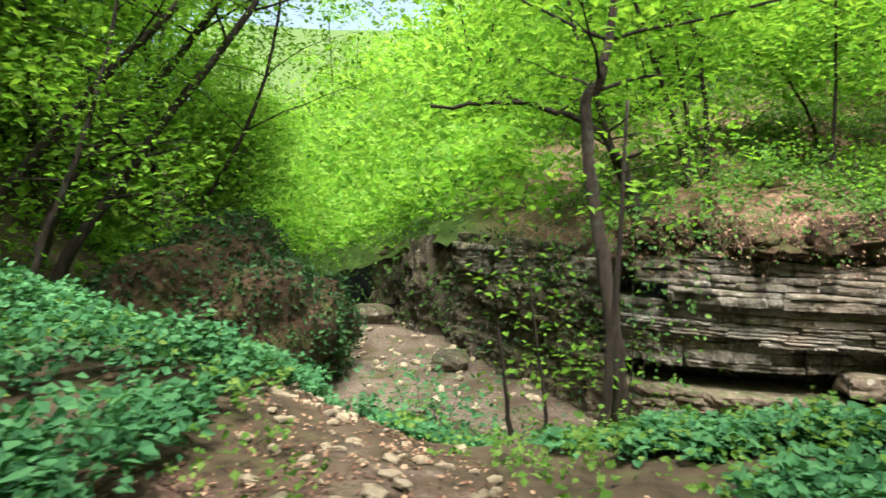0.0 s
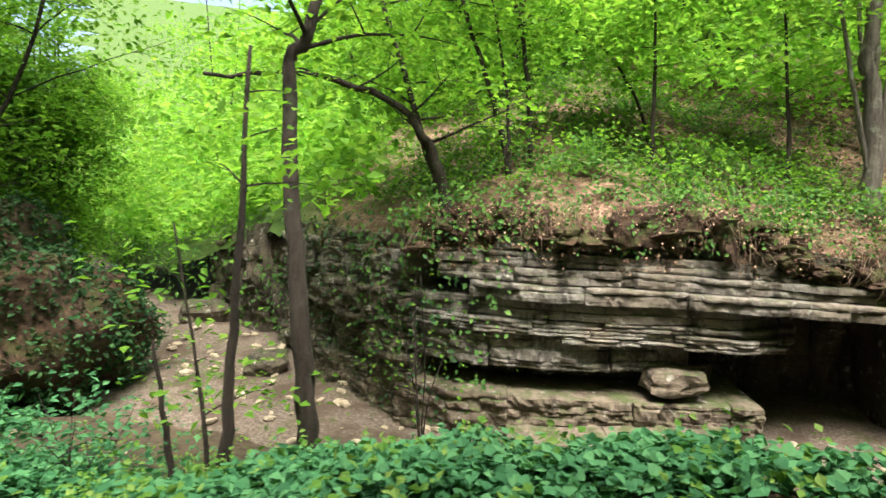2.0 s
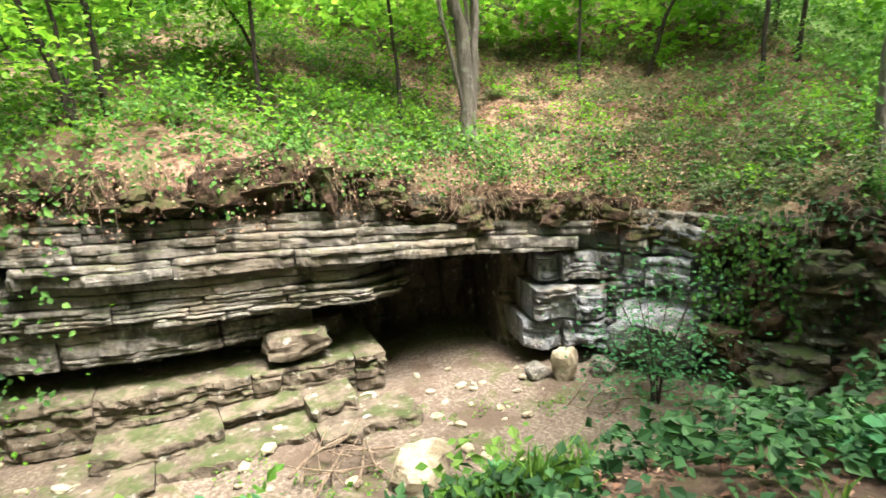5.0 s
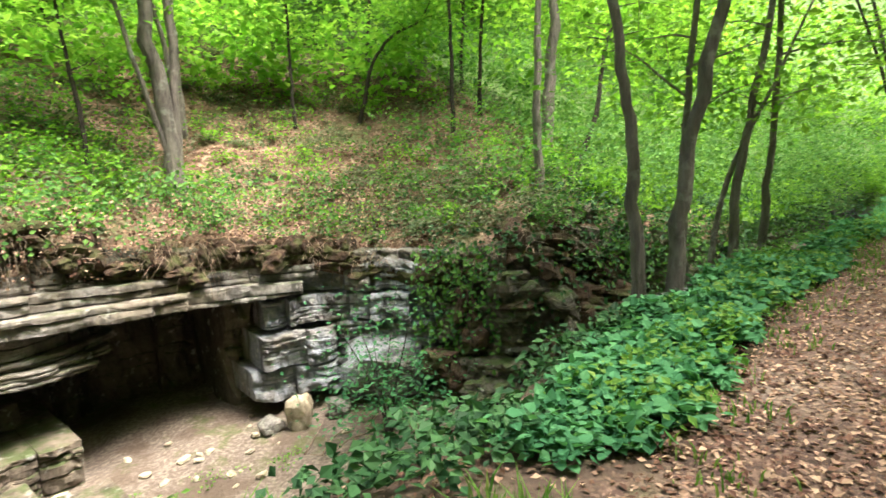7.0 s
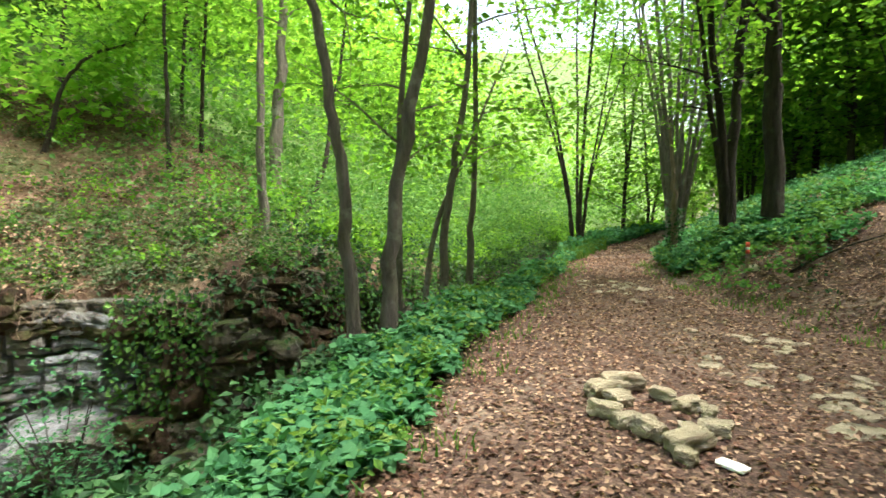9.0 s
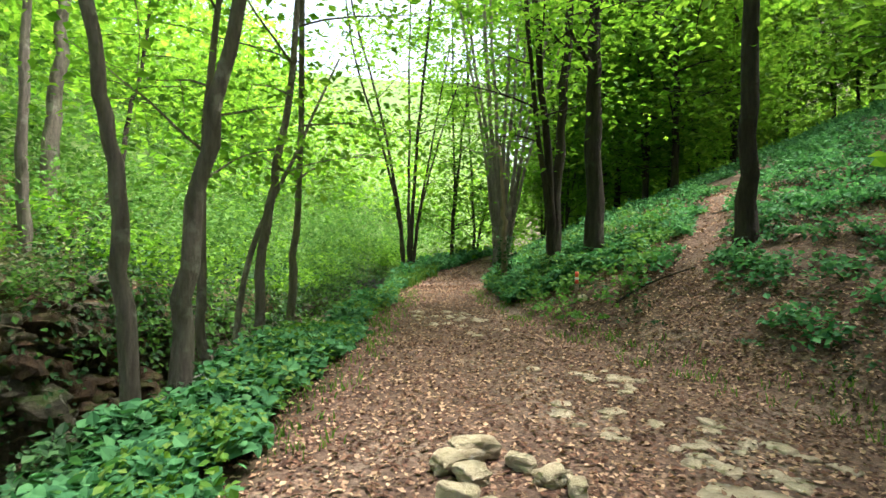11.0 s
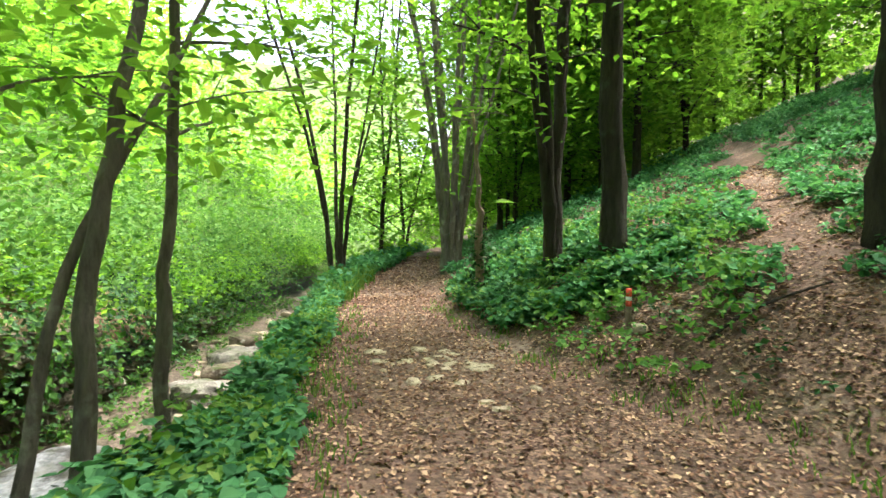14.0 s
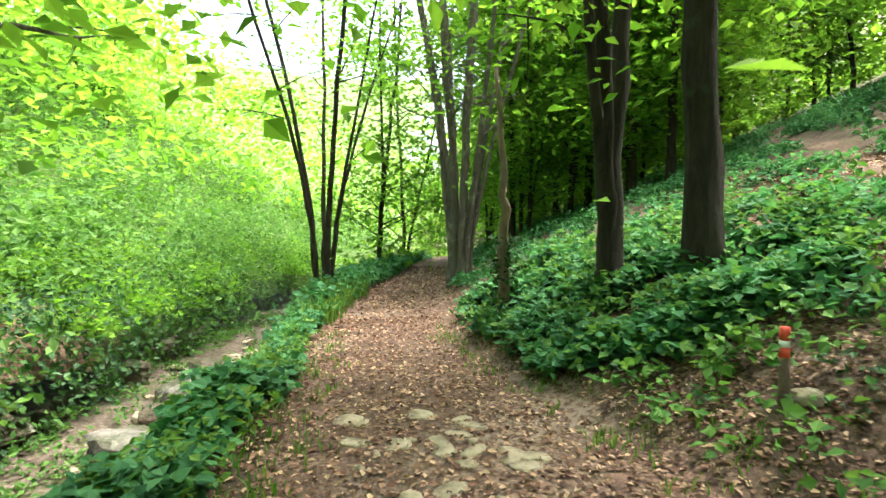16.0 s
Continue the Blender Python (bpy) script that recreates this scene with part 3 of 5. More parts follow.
# dark, ivy-hung bank downstream; the rock colour carries moss and the shade of its crevices
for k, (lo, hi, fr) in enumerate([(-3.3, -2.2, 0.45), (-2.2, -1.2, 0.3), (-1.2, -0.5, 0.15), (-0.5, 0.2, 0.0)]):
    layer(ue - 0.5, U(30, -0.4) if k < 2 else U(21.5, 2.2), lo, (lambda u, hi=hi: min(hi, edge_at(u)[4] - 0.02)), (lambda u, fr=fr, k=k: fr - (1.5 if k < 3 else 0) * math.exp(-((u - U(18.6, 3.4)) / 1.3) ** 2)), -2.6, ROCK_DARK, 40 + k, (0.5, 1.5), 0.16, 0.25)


# ---- loose rock ----
ROCK_RING = rock("yellowish dry stone", (0.36, 0.3, 0.19), (0.52, 0.45, 0.31), (0.66, 0.59, 0.45), (0.3, 0.24, 0.15), moss=0.05)


def boulder(name, at, size, turn, mat, label, seed, group="", square=0.5, lean=0):
    ob = new(name, stone_mesh(name, size, mat, seed, 0.2, 3, square))
    ob.matrix_world = pose(*at, lean, 0, turn)
    return tagged(ob, label, "rock", group)


boulder("rock_slab", (8.55, 10.95, -2.1), (1.15, 0.7, 0.5), -8, ROCK_BED, "cracked pale brown block resting on a mossy ledge", 3, square=0.9, lean=4)
boulder("boulder", (13.0, 8.55, -3.0), (0.55, 0.5, 0.7), 20, ROCK_PALE, "upright pale boulder on the stream bed", 4)
boulder("boulder", (13.7, 8.15, -3.1), (0.5, 0.45, 0.35), 50, ROCK, "small grey boulder beside the rock face", 5)
boulder("boulder", (12.6, 8.9, -3.15), (0.45, 0.4, 0.3), 70, ROCK, "small grey boulder at the cave mouth", 6)
boulder("boulder", (9.0, 7.6, -3.15), (1.0, 0.7, 0.5), 30, ROCK_PALE, "pale rounded boulder half sunk in the stream bed", 7)
boulder("boulder", (3.9, 9.6, -3.1), (0.7, 0.55, 0.5), 10, ROCK_DARK, "mossy boulder at the edge of the stream", 8)
boulder("boulder", (4.6, 9.0, -3.1), (0.5, 0.4, 0.35), 44, ROCK, "grey boulder at the edge of the stream", 9)
boulder("boulder", (-2.6, 20.3, -2.6), (1.5, 1.1, 0.8), 15, ROCK_DARK, "mossy boulder in the far stream bed", 10)
boulder("boulder", (0.2, 15.3, -2.8), (1.2, 0.9, 0.6), 65, ROCK_DARK, "reddish mossy boulder beside the stream", 11)
boulder("boulder", (17.3, 2.3, -1.65), (2.0, 1.2, 0.9), -15, ROCK_BLUE, "broad pale mossy boulder below the path", 12)
boulder("boulder", (16.1, 2.45, -2.0), (1.0, 0.7, 0.5), -20, ROCK, "pale flat rock in the stream", 13)

boulder("boulder", (14.55, 7.6, -2.45), (1.5, 1.1, 1.0), -62, ROCK_BLUE, "large tilted blue-grey block leaning against the rock", 14, square=0.9, lean=18)
for k in range(70):
    u = U(3.9, 11.9) + (ue - U(3.9, 11.9)) * (k + rng.uniform(-0.6, 0.6)) / 70
    x, y, nx, ny, top = edge_at(u)
    w, o = rng.uniform(0.25, 1.0), rng.uniform(-0.25, 0.2)
    lump = new("soil_overhang", stone_mesh("soil_overhang", (w, rng.uniform(0.3, 0.6), rng.uniform(0.2, 0.75)), SOIL, 200 + k, 0.5, 3, 0.1))
    lump.matrix_world = pose(x + nx * o, y + ny * o, top + 0.16 * math.sin(u * 1.3) - rng.uniform(0.0, 0.42), rng.uniform(-20, 20), 0, math.degrees(math.atan2(-nx, ny)) + 180 + rng.uniform(-30, 30))
    tagged(lump, "brown overhanging clod of soil and roots on the rock rim", "soil", "clods along the rock rim")
# root-bound soil slumping down the bank past the rock
for k in range(46):
    u = ue - 0.4 + 4.2 * rng.uniform(0, 1)
    x, y, nx, ny, top = edge_at(u)
    o, w = rng.uniform(-0.5, 0.7), rng.uniform(0.3, 1.1)
    lump = new("soil_clod", stone_mesh("soil_clod", (w, rng.uniform(0.3, 0.8), rng.uniform(0.3, 0.8)), SOIL if k % 4 else ROCK_DARK, 300 + k, 0.5, 3, 0.2))
    lump.matrix_world = pose(x + nx * o, y + ny * o, top + 0.15 - 2.3 * max(0, o + 0.4) - rng.uniform(0, 0.5), rng.uniform(-25, 25), 0, rng.uniform(0, 360))
    tagged(lump, "dark crumbling clod of earth on the slumped bank", "soil", "clods of the slumped bank")

# stones of the old fire ring on the path
RING = [(9.17, -0.22, 0.36, 0.2, 0.17, 15), (9.5, 0.0, 0.34, 0.2, 0.15, 60), (9.33, -0.1, 0.26, 0.2, 0.14, 100), (9.92, -0.13, 0.5, 0.26, 0.17, -65), (10.05, -0.33, 0.46, 0.26, 0.2, -80), (9.74, -0.2, 0.3, 0.26, 0.14, 20),
        (9.86, -0.62, 0.3, 0.17, 0.13, 40), (9.62, -0.74, 0.32, 0.2, 0.13, -70), (9.45, -0.82, 0.26, 0.16, 0.13, -20), (9.22, -0.74, 0.32, 0.22, 0.13, 65), (9.02, -0.46, 0.52, 0.26, 0.15, -60), (9.25, -0.56, 0.2, 0.16, 0.1, 0), (8.84, -0.36, 0.2, 0.16, 0.11, 30)]
for k, (x, y, a, b, c, turn) in enumerate(RING):
    y = -0.02 + 0.8 * y
    boulder("ring_stone", (x, y, at_ground(x, y) + c * 0.36), (a * 0.62, b * 0.62, c * 0.72), turn, ROCK_RING, "pale yellowish stone of an old campfire ring on the path", 60 + k, "stones of the fire ring", 1.0)
tile = new("paper_scrap", stone_mesh("paper_scrap", (0.17, 0.11, 0.03), PAPER, 2, 0.04, 2, 0.95))
tile.matrix_world = pose(8.77, -0.52, at_ground(8.77, -0.52) + 0.02, 4, 0, 35)
tagged(tile, "flat white scrap lying beside the fire ring", "litter")

# scattered small stones
r = random.Random(9)
pebble = [stone_mesh("pebble", (0.16, 0.12, 0.09), ROCK_PALE, 80 + k, 0.2, 1, 0.6) for k in range(5)]


def strew(count, pick, low, high, label, group, name="stone"):
    made = 0
    while made < count:
        x, y = pick()
        z = at_ground(x, y)
        s = r.uniform(low, high)
        ob = new(name, r.choice(pebble))
        ob.matrix_world = pose(x, y, z + 0.025 * s, r.uniform(-15, 15), r.uniform(-15, 15), r.uniform(0, 360)) @ Matrix.Diagonal((s, s, s * 0.8, 1))
        tagged(ob, label, "stone", group)
        made += 1


def along(line, wide):
    def pick():
        k = r.randrange(len(line) - 1)
        return line[k][0] + r.uniform(-wide, wide), line[k][1] + r.uniform(-wide, wide)
    return pick


strew(150, along(TRACK[1:20], 0.8), 0.25, 1.0, "angular pale stone on the stony track", "stones of the track", "track_stone")
strew(130, along(STREAM[19:38], 2.2), 0.4, 2.0, "pale rounded stone on the stream bed", "stones of the stream bed", "stream_stone")
strew(100, along(STREAM[12:20], 2.0), 0.4, 2.2, "pale rounded stone on the stream bed", "stones of the stream bed", "stream_stone")
strew(90, along(STREAM[46:66], 0.7), 0.8, 3.2, "pale stone in the narrow stream below the path", "stones of the narrow stream", "brook_stone")
for k, (x, y, w) in enumerate(((19.2, 1.3, 0.9), (20.6, 0.55, 1.2), (21.9, 0.2, 0.9), (23.2, -0.1, 1.3), (24.6, -0.35, 1.0))):
    boulder("boulder", (x, y, at_ground(x, y) + 0.1), (w, w * 0.7, 0.5), 40 * k, ROCK if k % 2 else ROCK_BED, "pale weathered boulder in the narrow stream", 140 + k)
# ---- trees ----
def branch_line(start, way, length, droop, n=7, wob=0.06, rnd=random):
    p, d = [np.array(start, float)], unit(np.array(way, float))
    for i in range(n):
        d = unit(d + np.array((rnd.uniform(-wob, wob), rnd.uniform(-wob, wob), rnd.uniform(-wob, wob) + droop)))
        p.append(p[-1] + d * length / n)
    return np.array(p)


def tree(name, base, stems, leaf_count, leaf_size, bark_mat, leaf_mat, label, seed, first=0.35, limb_count=7, reach=2.2, spray=0.55, group="", low_limb=0.0):
    """A tree or shrub. stems: (points above the base, radius at the foot). Limbs leave the stems beyond the share first, and carry flat sprays of leaves."""
    rnd, nr = random.Random(seed), np.random.RandomState(seed)
    top = holder(name, base)
    tips = []
    for si, (pts, rad) in enumerate(stems):
        # stout stems grow on out of view; these added high crowns shade the ground
        tall = rad >= 0.064 and leaf_count > 0 and pts[-1][2] > 5
        if tall:
            e = np.array(pts[-1], float)
            pts = list(pts) + [tuple(e + (e - np.array(pts[-2])) * 0.45 + (0, 0, 2.6))]
        line = smooth_line(pts, 5)
        line[1:-1] += nr.normal(0, rad * 0.18, line[1:-1].shape)
        f = np.linspace(0, 1, len(line))
        radii = rad * (1 - 0.72 * f) + rad * 0.35 * np.exp(-f * 22)
        part("trunk" if len(stems) == 1 else "stem", mesh_of("trunk", *tube(line, radii, 9, 0.1, seed + si), bark_mat, True), top)
        count = max(2, limb_count // len(stems)) + (5 if tall else 0)
        for k in range(count):
            g = first + (0.98 - first) * (k + rnd.random() * 0.8) / count
            if k == 0 and low_limb:
                g = low_limb
            i = min(len(line) - 2, int(g * (len(line) - 1)))
            a = k * 2.4 + rnd.uniform(-0.6, 0.6) + si
            ln = reach * rnd.uniform(0.6, 1.15) * (1.15 - 0.55 * g)
            if tall and g > 0.62:
                ln *= 2.1
            limb = branch_line(line[i], (math.cos(a), math.sin(a), rnd.uniform(0.15, 0.75)), ln, -0.03, 7, 0.13, rnd)
            lr = max(0.008, radii[i] * 0.42)
            pieces = [tube(limb, lr * (1 - 0.85 * np.linspace(0, 1, len(limb))), 6, 0.08, k)]
            high = 2.2 if tall and g > 0.62 else 1.0
            tips += [(limb[j], high * (0.35 + 0.65 * j / 7)) for j in range(3, 8)]
            for j in (3, 5):
                twig = branch_line(limb[j], limb[j] - limb[j - 1] + nr.normal(0, 0.12, 3) * ln, ln * 0.45, -0.02, 5, 0.15, rnd)
                pieces.append(tube(twig, lr * 0.4 * (1 - 0.8 * np.linspace(0, 1, len(twig))), 5, 0.05, k))
                tips += [(twig[q], 0.8 * high) for q in (2, 4, 5)]
            part("limb", mesh_of("limb", *join(pieces), bark_mat, True), top)
        tips += [(line[-1], 1.0), (line[-2], 1.0)]
    if leaf_count:
        w = np.array([t[1] for t in tips])
        c = np.array([t[0] for t in tips])
        pick = nr.choice(len(tips), leaf_count, p=w / w.sum())
        away = nr.normal(0, 1, (leaf_count, 3)) * (spray, spray, spray * 0.28)
        # within a spray the leaves lie in a few tilted layers
        tiers = np.round(nr.uniform(-1.4, 1.4, leaf_count)) * spray * 0.45
        pos = c[pick] + away + np.stack([0 * tiers, 0 * tiers, tiers - 0.12 * (away[:, 0] ** 2 + away[:, 1] ** 2) / spray], -1)
        part("crown", mesh_of("crown", *leaves(pos, leaf_size, 0.38, 0.4, 0.6, None, seed), leaf_mat), top)
    return tagged(top, label, "tree", group)


def stem(lean, high, bend=(0, 0), rad=0.1):
    """Points of one stem: its top's offset, height, and how far it bows on the way."""
    return ([(0, 0, -0.15), (lean[0] * 0.12 + bend[0] * 0.5, lean[1] * 0.12 + bend[1] * 0.5, high * 0.22), (lean[0] * 0.42 + bend[0], lean[1] * 0.42 + bend[1], high * 0.52), (lean[0], lean[1], high)], rad)


def on_ground(x, y):
    return (x, y, at_ground(x, y) - 0.03)


def on_hill(x, y):
    return (x, y, at_hill(x, y) - 0.05)


# between the path and the stream, where the walk begins
tree("tree", on_ground(2.14, 6.34), [([(0, 0, -0.2), (-0.12, 0.1, 1.2), (-0.25, 0.5, 2.6), (-0.33, 0.95, 4.1), (-0.1, 1.0, 4.6), (0.15, 1.2, 6.0), (0.5, 1.4, 8.5)], 0.105)], 4600, 0.135, BARK_DARK, LEAF_CANOPY, "young slender maple with a kinked dark trunk among nettles", 11, 0.5, 12, 1.9, 0.34)
tree("tree", on_ground(1.51, 5.28), [stem((0.25, 0.2), 3.4, (0.06, 0), 0.055)], 160, 0.11, BARK_DARK, LEAF_CANOPY, "thin dark sapling with few leaves", 12, 0.8, 4, 0.8, 0.3)
tree("tree", on_ground(1.2, 6.2), [stem((-0.3, 0.2), 2.6, (0, 0.03), 0.03)], 220, 0.10, BARK_DARK, LEAF_CANOPY, "very thin sapling beside the young maple", 13, 0.45, 5, 0.8, 0.3)
dead = tree("dead_stem", on_ground(0.85, 6.4), [([(0, 0, -0.1), (-0.08, 0.05, 0.7), (-0.2, 0.1, 1.75)], 0.05)], 0, 0.1, BARK_DARK, LEAF_CANOPY, "broken dark dead stem standing among nettles", 14, 0.9, 1, 0.1)

# on the rim of the rock
tree("tree", (4.35, 12.2, at_hill(4.35, 12.2) - 0.3), [([(0, 0, -0.2), (-0.2, 0.1, 0.9), (-0.5, 0.2, 1.8), (-1.1, 0.2, 2.5), (-2.6, 0.0, 3.0), (-4.6, -0.3, 2.9)], 0.13), ([(0, 0, -0.2), (-0.5, 0.3, 1.6), (-1.0, 0.6, 3.4), (-1.6, 0.8, 5.6)], 0.09)], 4600, 0.156, BARK_DARK, LEAF_CANOPY, "dark tree arching out over the stream from the rock rim", 15, 0.35, 12, 2.2, 0.45)
tree("tree", on_hill(6.3, 13.6), [stem((-1.5, 0.4), 7, (0.25, 0), 0.07)], 3740, 0.168, BARK_DARK, LEAF_SUNLIT_TONE, "thin bowed tree on the rock rim", 16, 0.45, 8, 1.8)
tree("tree", on_hill(5.8, 13.4), [stem((-2.0, 0.5), 6.8, (-0.2, 0), 0.075), stem((-1.0, 0.8), 6.5, (0.1, 0), 0.05)], 3740, 0.168, BARK_DARK, LEAF_SUNLIT_TONE, "two thin bowed stems on the rock rim", 17, 0.45, 8, 1.8)
tree("tree", on_hill(9.0, 13.2), [stem((-0.2, 0.3), 7.5, (0.05, 0), 0.055)], 2720, 0.168, BARK_DARK, LEAF_SUNLIT_TONE, "straight thin tree above the rock", 18, 0.5, 7, 1.6)
tree("tree", on_hill(9.8, 14.6), [([(0, 0, -0.1), (-0.5, 0.2, 1.6), (-1.6, 0.3, 2.9), (-3.4, 0.2, 3.4)], 0.05)], 2040, 0.168, BARK_DARK, LEAF_SUNLIT_TONE, "thin tree bowing over on the slope", 19, 0.4, 6, 1.3)
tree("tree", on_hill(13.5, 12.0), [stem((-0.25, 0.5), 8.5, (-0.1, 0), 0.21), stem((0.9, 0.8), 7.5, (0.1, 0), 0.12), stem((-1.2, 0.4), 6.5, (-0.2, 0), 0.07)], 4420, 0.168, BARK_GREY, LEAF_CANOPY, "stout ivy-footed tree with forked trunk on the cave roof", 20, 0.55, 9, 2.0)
tree("tree", on_hill(12.2, 12.9), [stem((-0.3, 0.6), 7, (0, 0), 0.06)], 2380, 0.168, BARK_DARK, LEAF_SUNLIT_TONE, "thin straight tree on the slope", 21, 0.5, 7, 1.6)
tree("tree", on_hill(15.6, 14.4), [stem((0.5, 0.5), 8, (0, 0), 0.12), stem((-0.5, 0.6), 7, (0, 0.1), 0.09), stem((0.1, 0.9), 7.5, (0.1, 0), 0.08)], 3740, 0.168, BARK_GREY, LEAF_SUNLIT_TONE, "clump of grey stems with tangled roots on the slope", 22, 0.5, 8, 2.0)
tree("tree", on_hill(20.0, 11.9), [([(0, 0, -0.1), (0.15, -0.25, 0.9), (0.3, -0.5, 1.9), (0.75, -1.05, 2.7), (1.2, -1.7, 3.1), (1.6, -2.2, 4.2)], 0.075)], 1530, 0.180, BARK_DARK, LEAF_SUNLIT_TONE, "thin crooked tree leaning out from the leafy slope", 23, 0.6, 5, 1.5)
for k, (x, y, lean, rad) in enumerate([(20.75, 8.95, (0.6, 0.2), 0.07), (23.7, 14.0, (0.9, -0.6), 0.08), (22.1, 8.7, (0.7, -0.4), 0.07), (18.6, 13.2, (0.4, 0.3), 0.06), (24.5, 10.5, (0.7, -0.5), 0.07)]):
    tree("tree", on_hill(x, y), [stem(lean, 8, (0, 0), rad)], 2890, 0.180, BARK_DARK, LEAF_SUNLIT_TONE, "thin leaning tree on the leafy slope", 30 + k, 0.5, 7, 1.8, group="thin trees of the slope")
# large trees past the end of the rock
tree("tree", on_hill(17.7, 5.3), [([(0, 0, -0.2), (-0.05, 0, 2), (0.15, 0, 4.5), (0.5, 0.1, 8.5)], 0.11)], 2720, 0.168, BARK_GREY, LEAF_CANOPY, "straight grey tree at the edge of the bank", 40, 0.6, 7, 2.0)
tree("tree", on_hill(20.6, 6.0), [([(0, 0, -0.2), (0.1, 0, 2), (0.45, -0.1, 4.5), (1.4, -0.2, 9.0)], 0.2), ([(0.15, 0.1, -0.2), (0.5, 0.1, 2), (0.75, 0, 4.5), (1.9, 0.1, 8.5)], 0.13)], 4420, 0.168, BARK_GREY, LEAF_CANOPY, "double-stemmed grey tree above the stream", 41, 0.55, 9, 2.4)
tree("tree", on_hill(21.5, 5.6), [([(0, 0, -0.2), (0.7, -0.5, 1.8), (1.2, -0.6, 3.2), (1.7, -0.9, 5.4)], 0.09)], 2210, 0.168, BARK_DARK, LEAF_CANOPY, "leaning forked tree above the stream", 42, 0.55, 7, 1.8)
# at the path's edge above the stream
tree("tree", (12.05, 2.12, -0.45), [([(0, 0, -0.4), (-0.05, 0.1, 1.2), (-0.12, 0.16, 2.4), (-0.2, 0.3, 3.4), (-0.3, 0.5, 5.0), (-0.4, 0.6, 8.0)], 0.085)], 2500, 0.13, BARK_GREY, LEAF_CANOPY, "slim grey lichen-spotted tree at the path's edge", 50, 0.62, 8, 1.9)
tree("tree", (12.22, 1.86, -0.4), [([(0, 0, -0.4), (-0.03, -0.06, 1.2), (-0.08, -0.28, 2.6), (-0.15, -0.62, 4.3), (-0.3, -1.3, 8.5)], 0.105)], 3200, 0.13, BARK_GREY, LEAF_CANOPY, "tall dark leaning tree at the path's edge", 51, 0.62, 8, 2.2)
tree("tree", on_ground(14.1, 1.45), [([(0, 0, -0.5), (-0.2, 0.3, 0.6), (-0.3, 0.45, 1.3), (-0.3, 0.42, 3.0), (-0.2, 0.3, 5.0), (0.2, 0.0, 8.0)], 0.075)], 2890, 0.132, BARK_GREY, LEAF_CANOPY, "curved dark tree with a swept foot at the path's edge", 52, 0.5, 8, 2.0)
tree("tree", on_ground(14.35, 1.3), [([(0, 0, -0.4), (0.02, -0.02, 1.4), (0.25, -0.15, 2.9), (0.6, -0.4, 4.6), (0.9, -0.6, 8.0)], 0.078), ([(-0.3, 0.35, 0.2), (0.15, 0.1, 2.0), (0.75, -0.45, 3.4), (1.5, -1.1, 5.0)], 0.05)], 3230, 0.132, BARK_GREY, LEAF_CANOPY, "dark twin-stemmed tree at the path's edge", 53, 0.55, 8, 2.0)
tree("tree", on_ground(15.3, 0.95), [([(0, 0, -0.4), (0.06, -0.06, 1.5), (0.2, -0.14, 3.2), (0.25, -0.2, 8.0)], 0.075)], 2890, 0.132, BARK_GREY, LEAF_CANOPY, "slender dark tree at the path's edge", 54, 0.5, 8, 2.0)


def clump(x, y, count, spread_, high, rad, seed, leaf_count, label, at=on_ground, leaf_size=0.13, mat=BARK_DARK, leaf=LEAF_CANOPY, reach=2.0, first=0.45):
    rnd = random.Random(seed)
    stems = []
    for k in range(count):
        a = k * 6.283 / count + rnd.uniform(-0.4, 0.4)
        s = spread_ * rnd.uniform(0.5, 1.1)
        pts, rr = stem((math.cos(a) * s, math.sin(a) * s), high * rnd.uniform(0.8, 1.1), (rnd.uniform(-0.1, 0.1), rnd.uniform(-0.1, 0.1)), rad * rnd.uniform(0.6, 1.1))
        foot = (math.cos(a) * rad * 1.6, math.sin(a) * rad * 1.6, 0)
        stems.append(([tuple(p[i] + foot[i] for i in range(3)) for p in pts], rr))
    return tree("tree", at(x, y), stems, leaf_count, leaf_size, mat, leaf, label, seed, first, max(10, count * 2), reach)


clump(25.0, -2.7, 6, 2.0, 9, 0.085, 60, 4200, "clump of slender stems fanning out at the path's edge")
clump(24.2, -5.6, 9, 1.7, 9, 0.11, 61, 4200, "dense clump of grey stems beside the path", mat=BARK_GREY)
tree("tree", on_ground(17.3, -4.2), [stem((0.3, -0.6), 8.5, (0, 0), 0.13), stem((-0.2, 0.9), 8.0, (-0.15, 0.1), 0.1), stem((-0.9, 1.2), 6.5, (0, 0.15), 0.075)], 5100, 0.144, BARK_DARK, LEAF_CANOPY, "dark tree with several leaning stems on the bank", 62, 0.4, 10, 2.4)
tree("tree", on_ground(16.58, -4.7), [stem((-0.1, 0.1), 9.5, (-0.05, 0.05), 0.19)], 4420, 0.144, BARK_DARK, LEAF_CANOPY, "thick dark upright tree on the bank", 63, 0.4, 10, 2.6)
tree("tree", on_ground(13.55, -5.45), [stem((-0.5, 0.7), 9, (0, 0), 0.15), stem((0.3, -0.3), 8, (0, 0), 0.1)], 4420, 0.144, BARK_DARK, LEAF_CANOPY, "dark tree beside the climbing side trail", 64, 0.42, 9, 2.4)
snag = tree("snag", on_ground(18.5, -3.62), [([(0, 0, -0.2), (-0.04, 0.05, 0.9), (-0.12, 0.1, 1.8), (-0.1, 0.22, 3.1)], 0.085)], 0, 0.1, WOOD_DEAD, LEAF_IVY, "broken dead trunk wrapped in ivy at its foot", 65, 0.9, 1, 0.12)
nr = np.random.RandomState(65)
ivy = np.stack([nr.normal(0, 0.1, 420), nr.normal(0, 0.1, 420), nr.uniform(0, 1.1, 420)], -1)
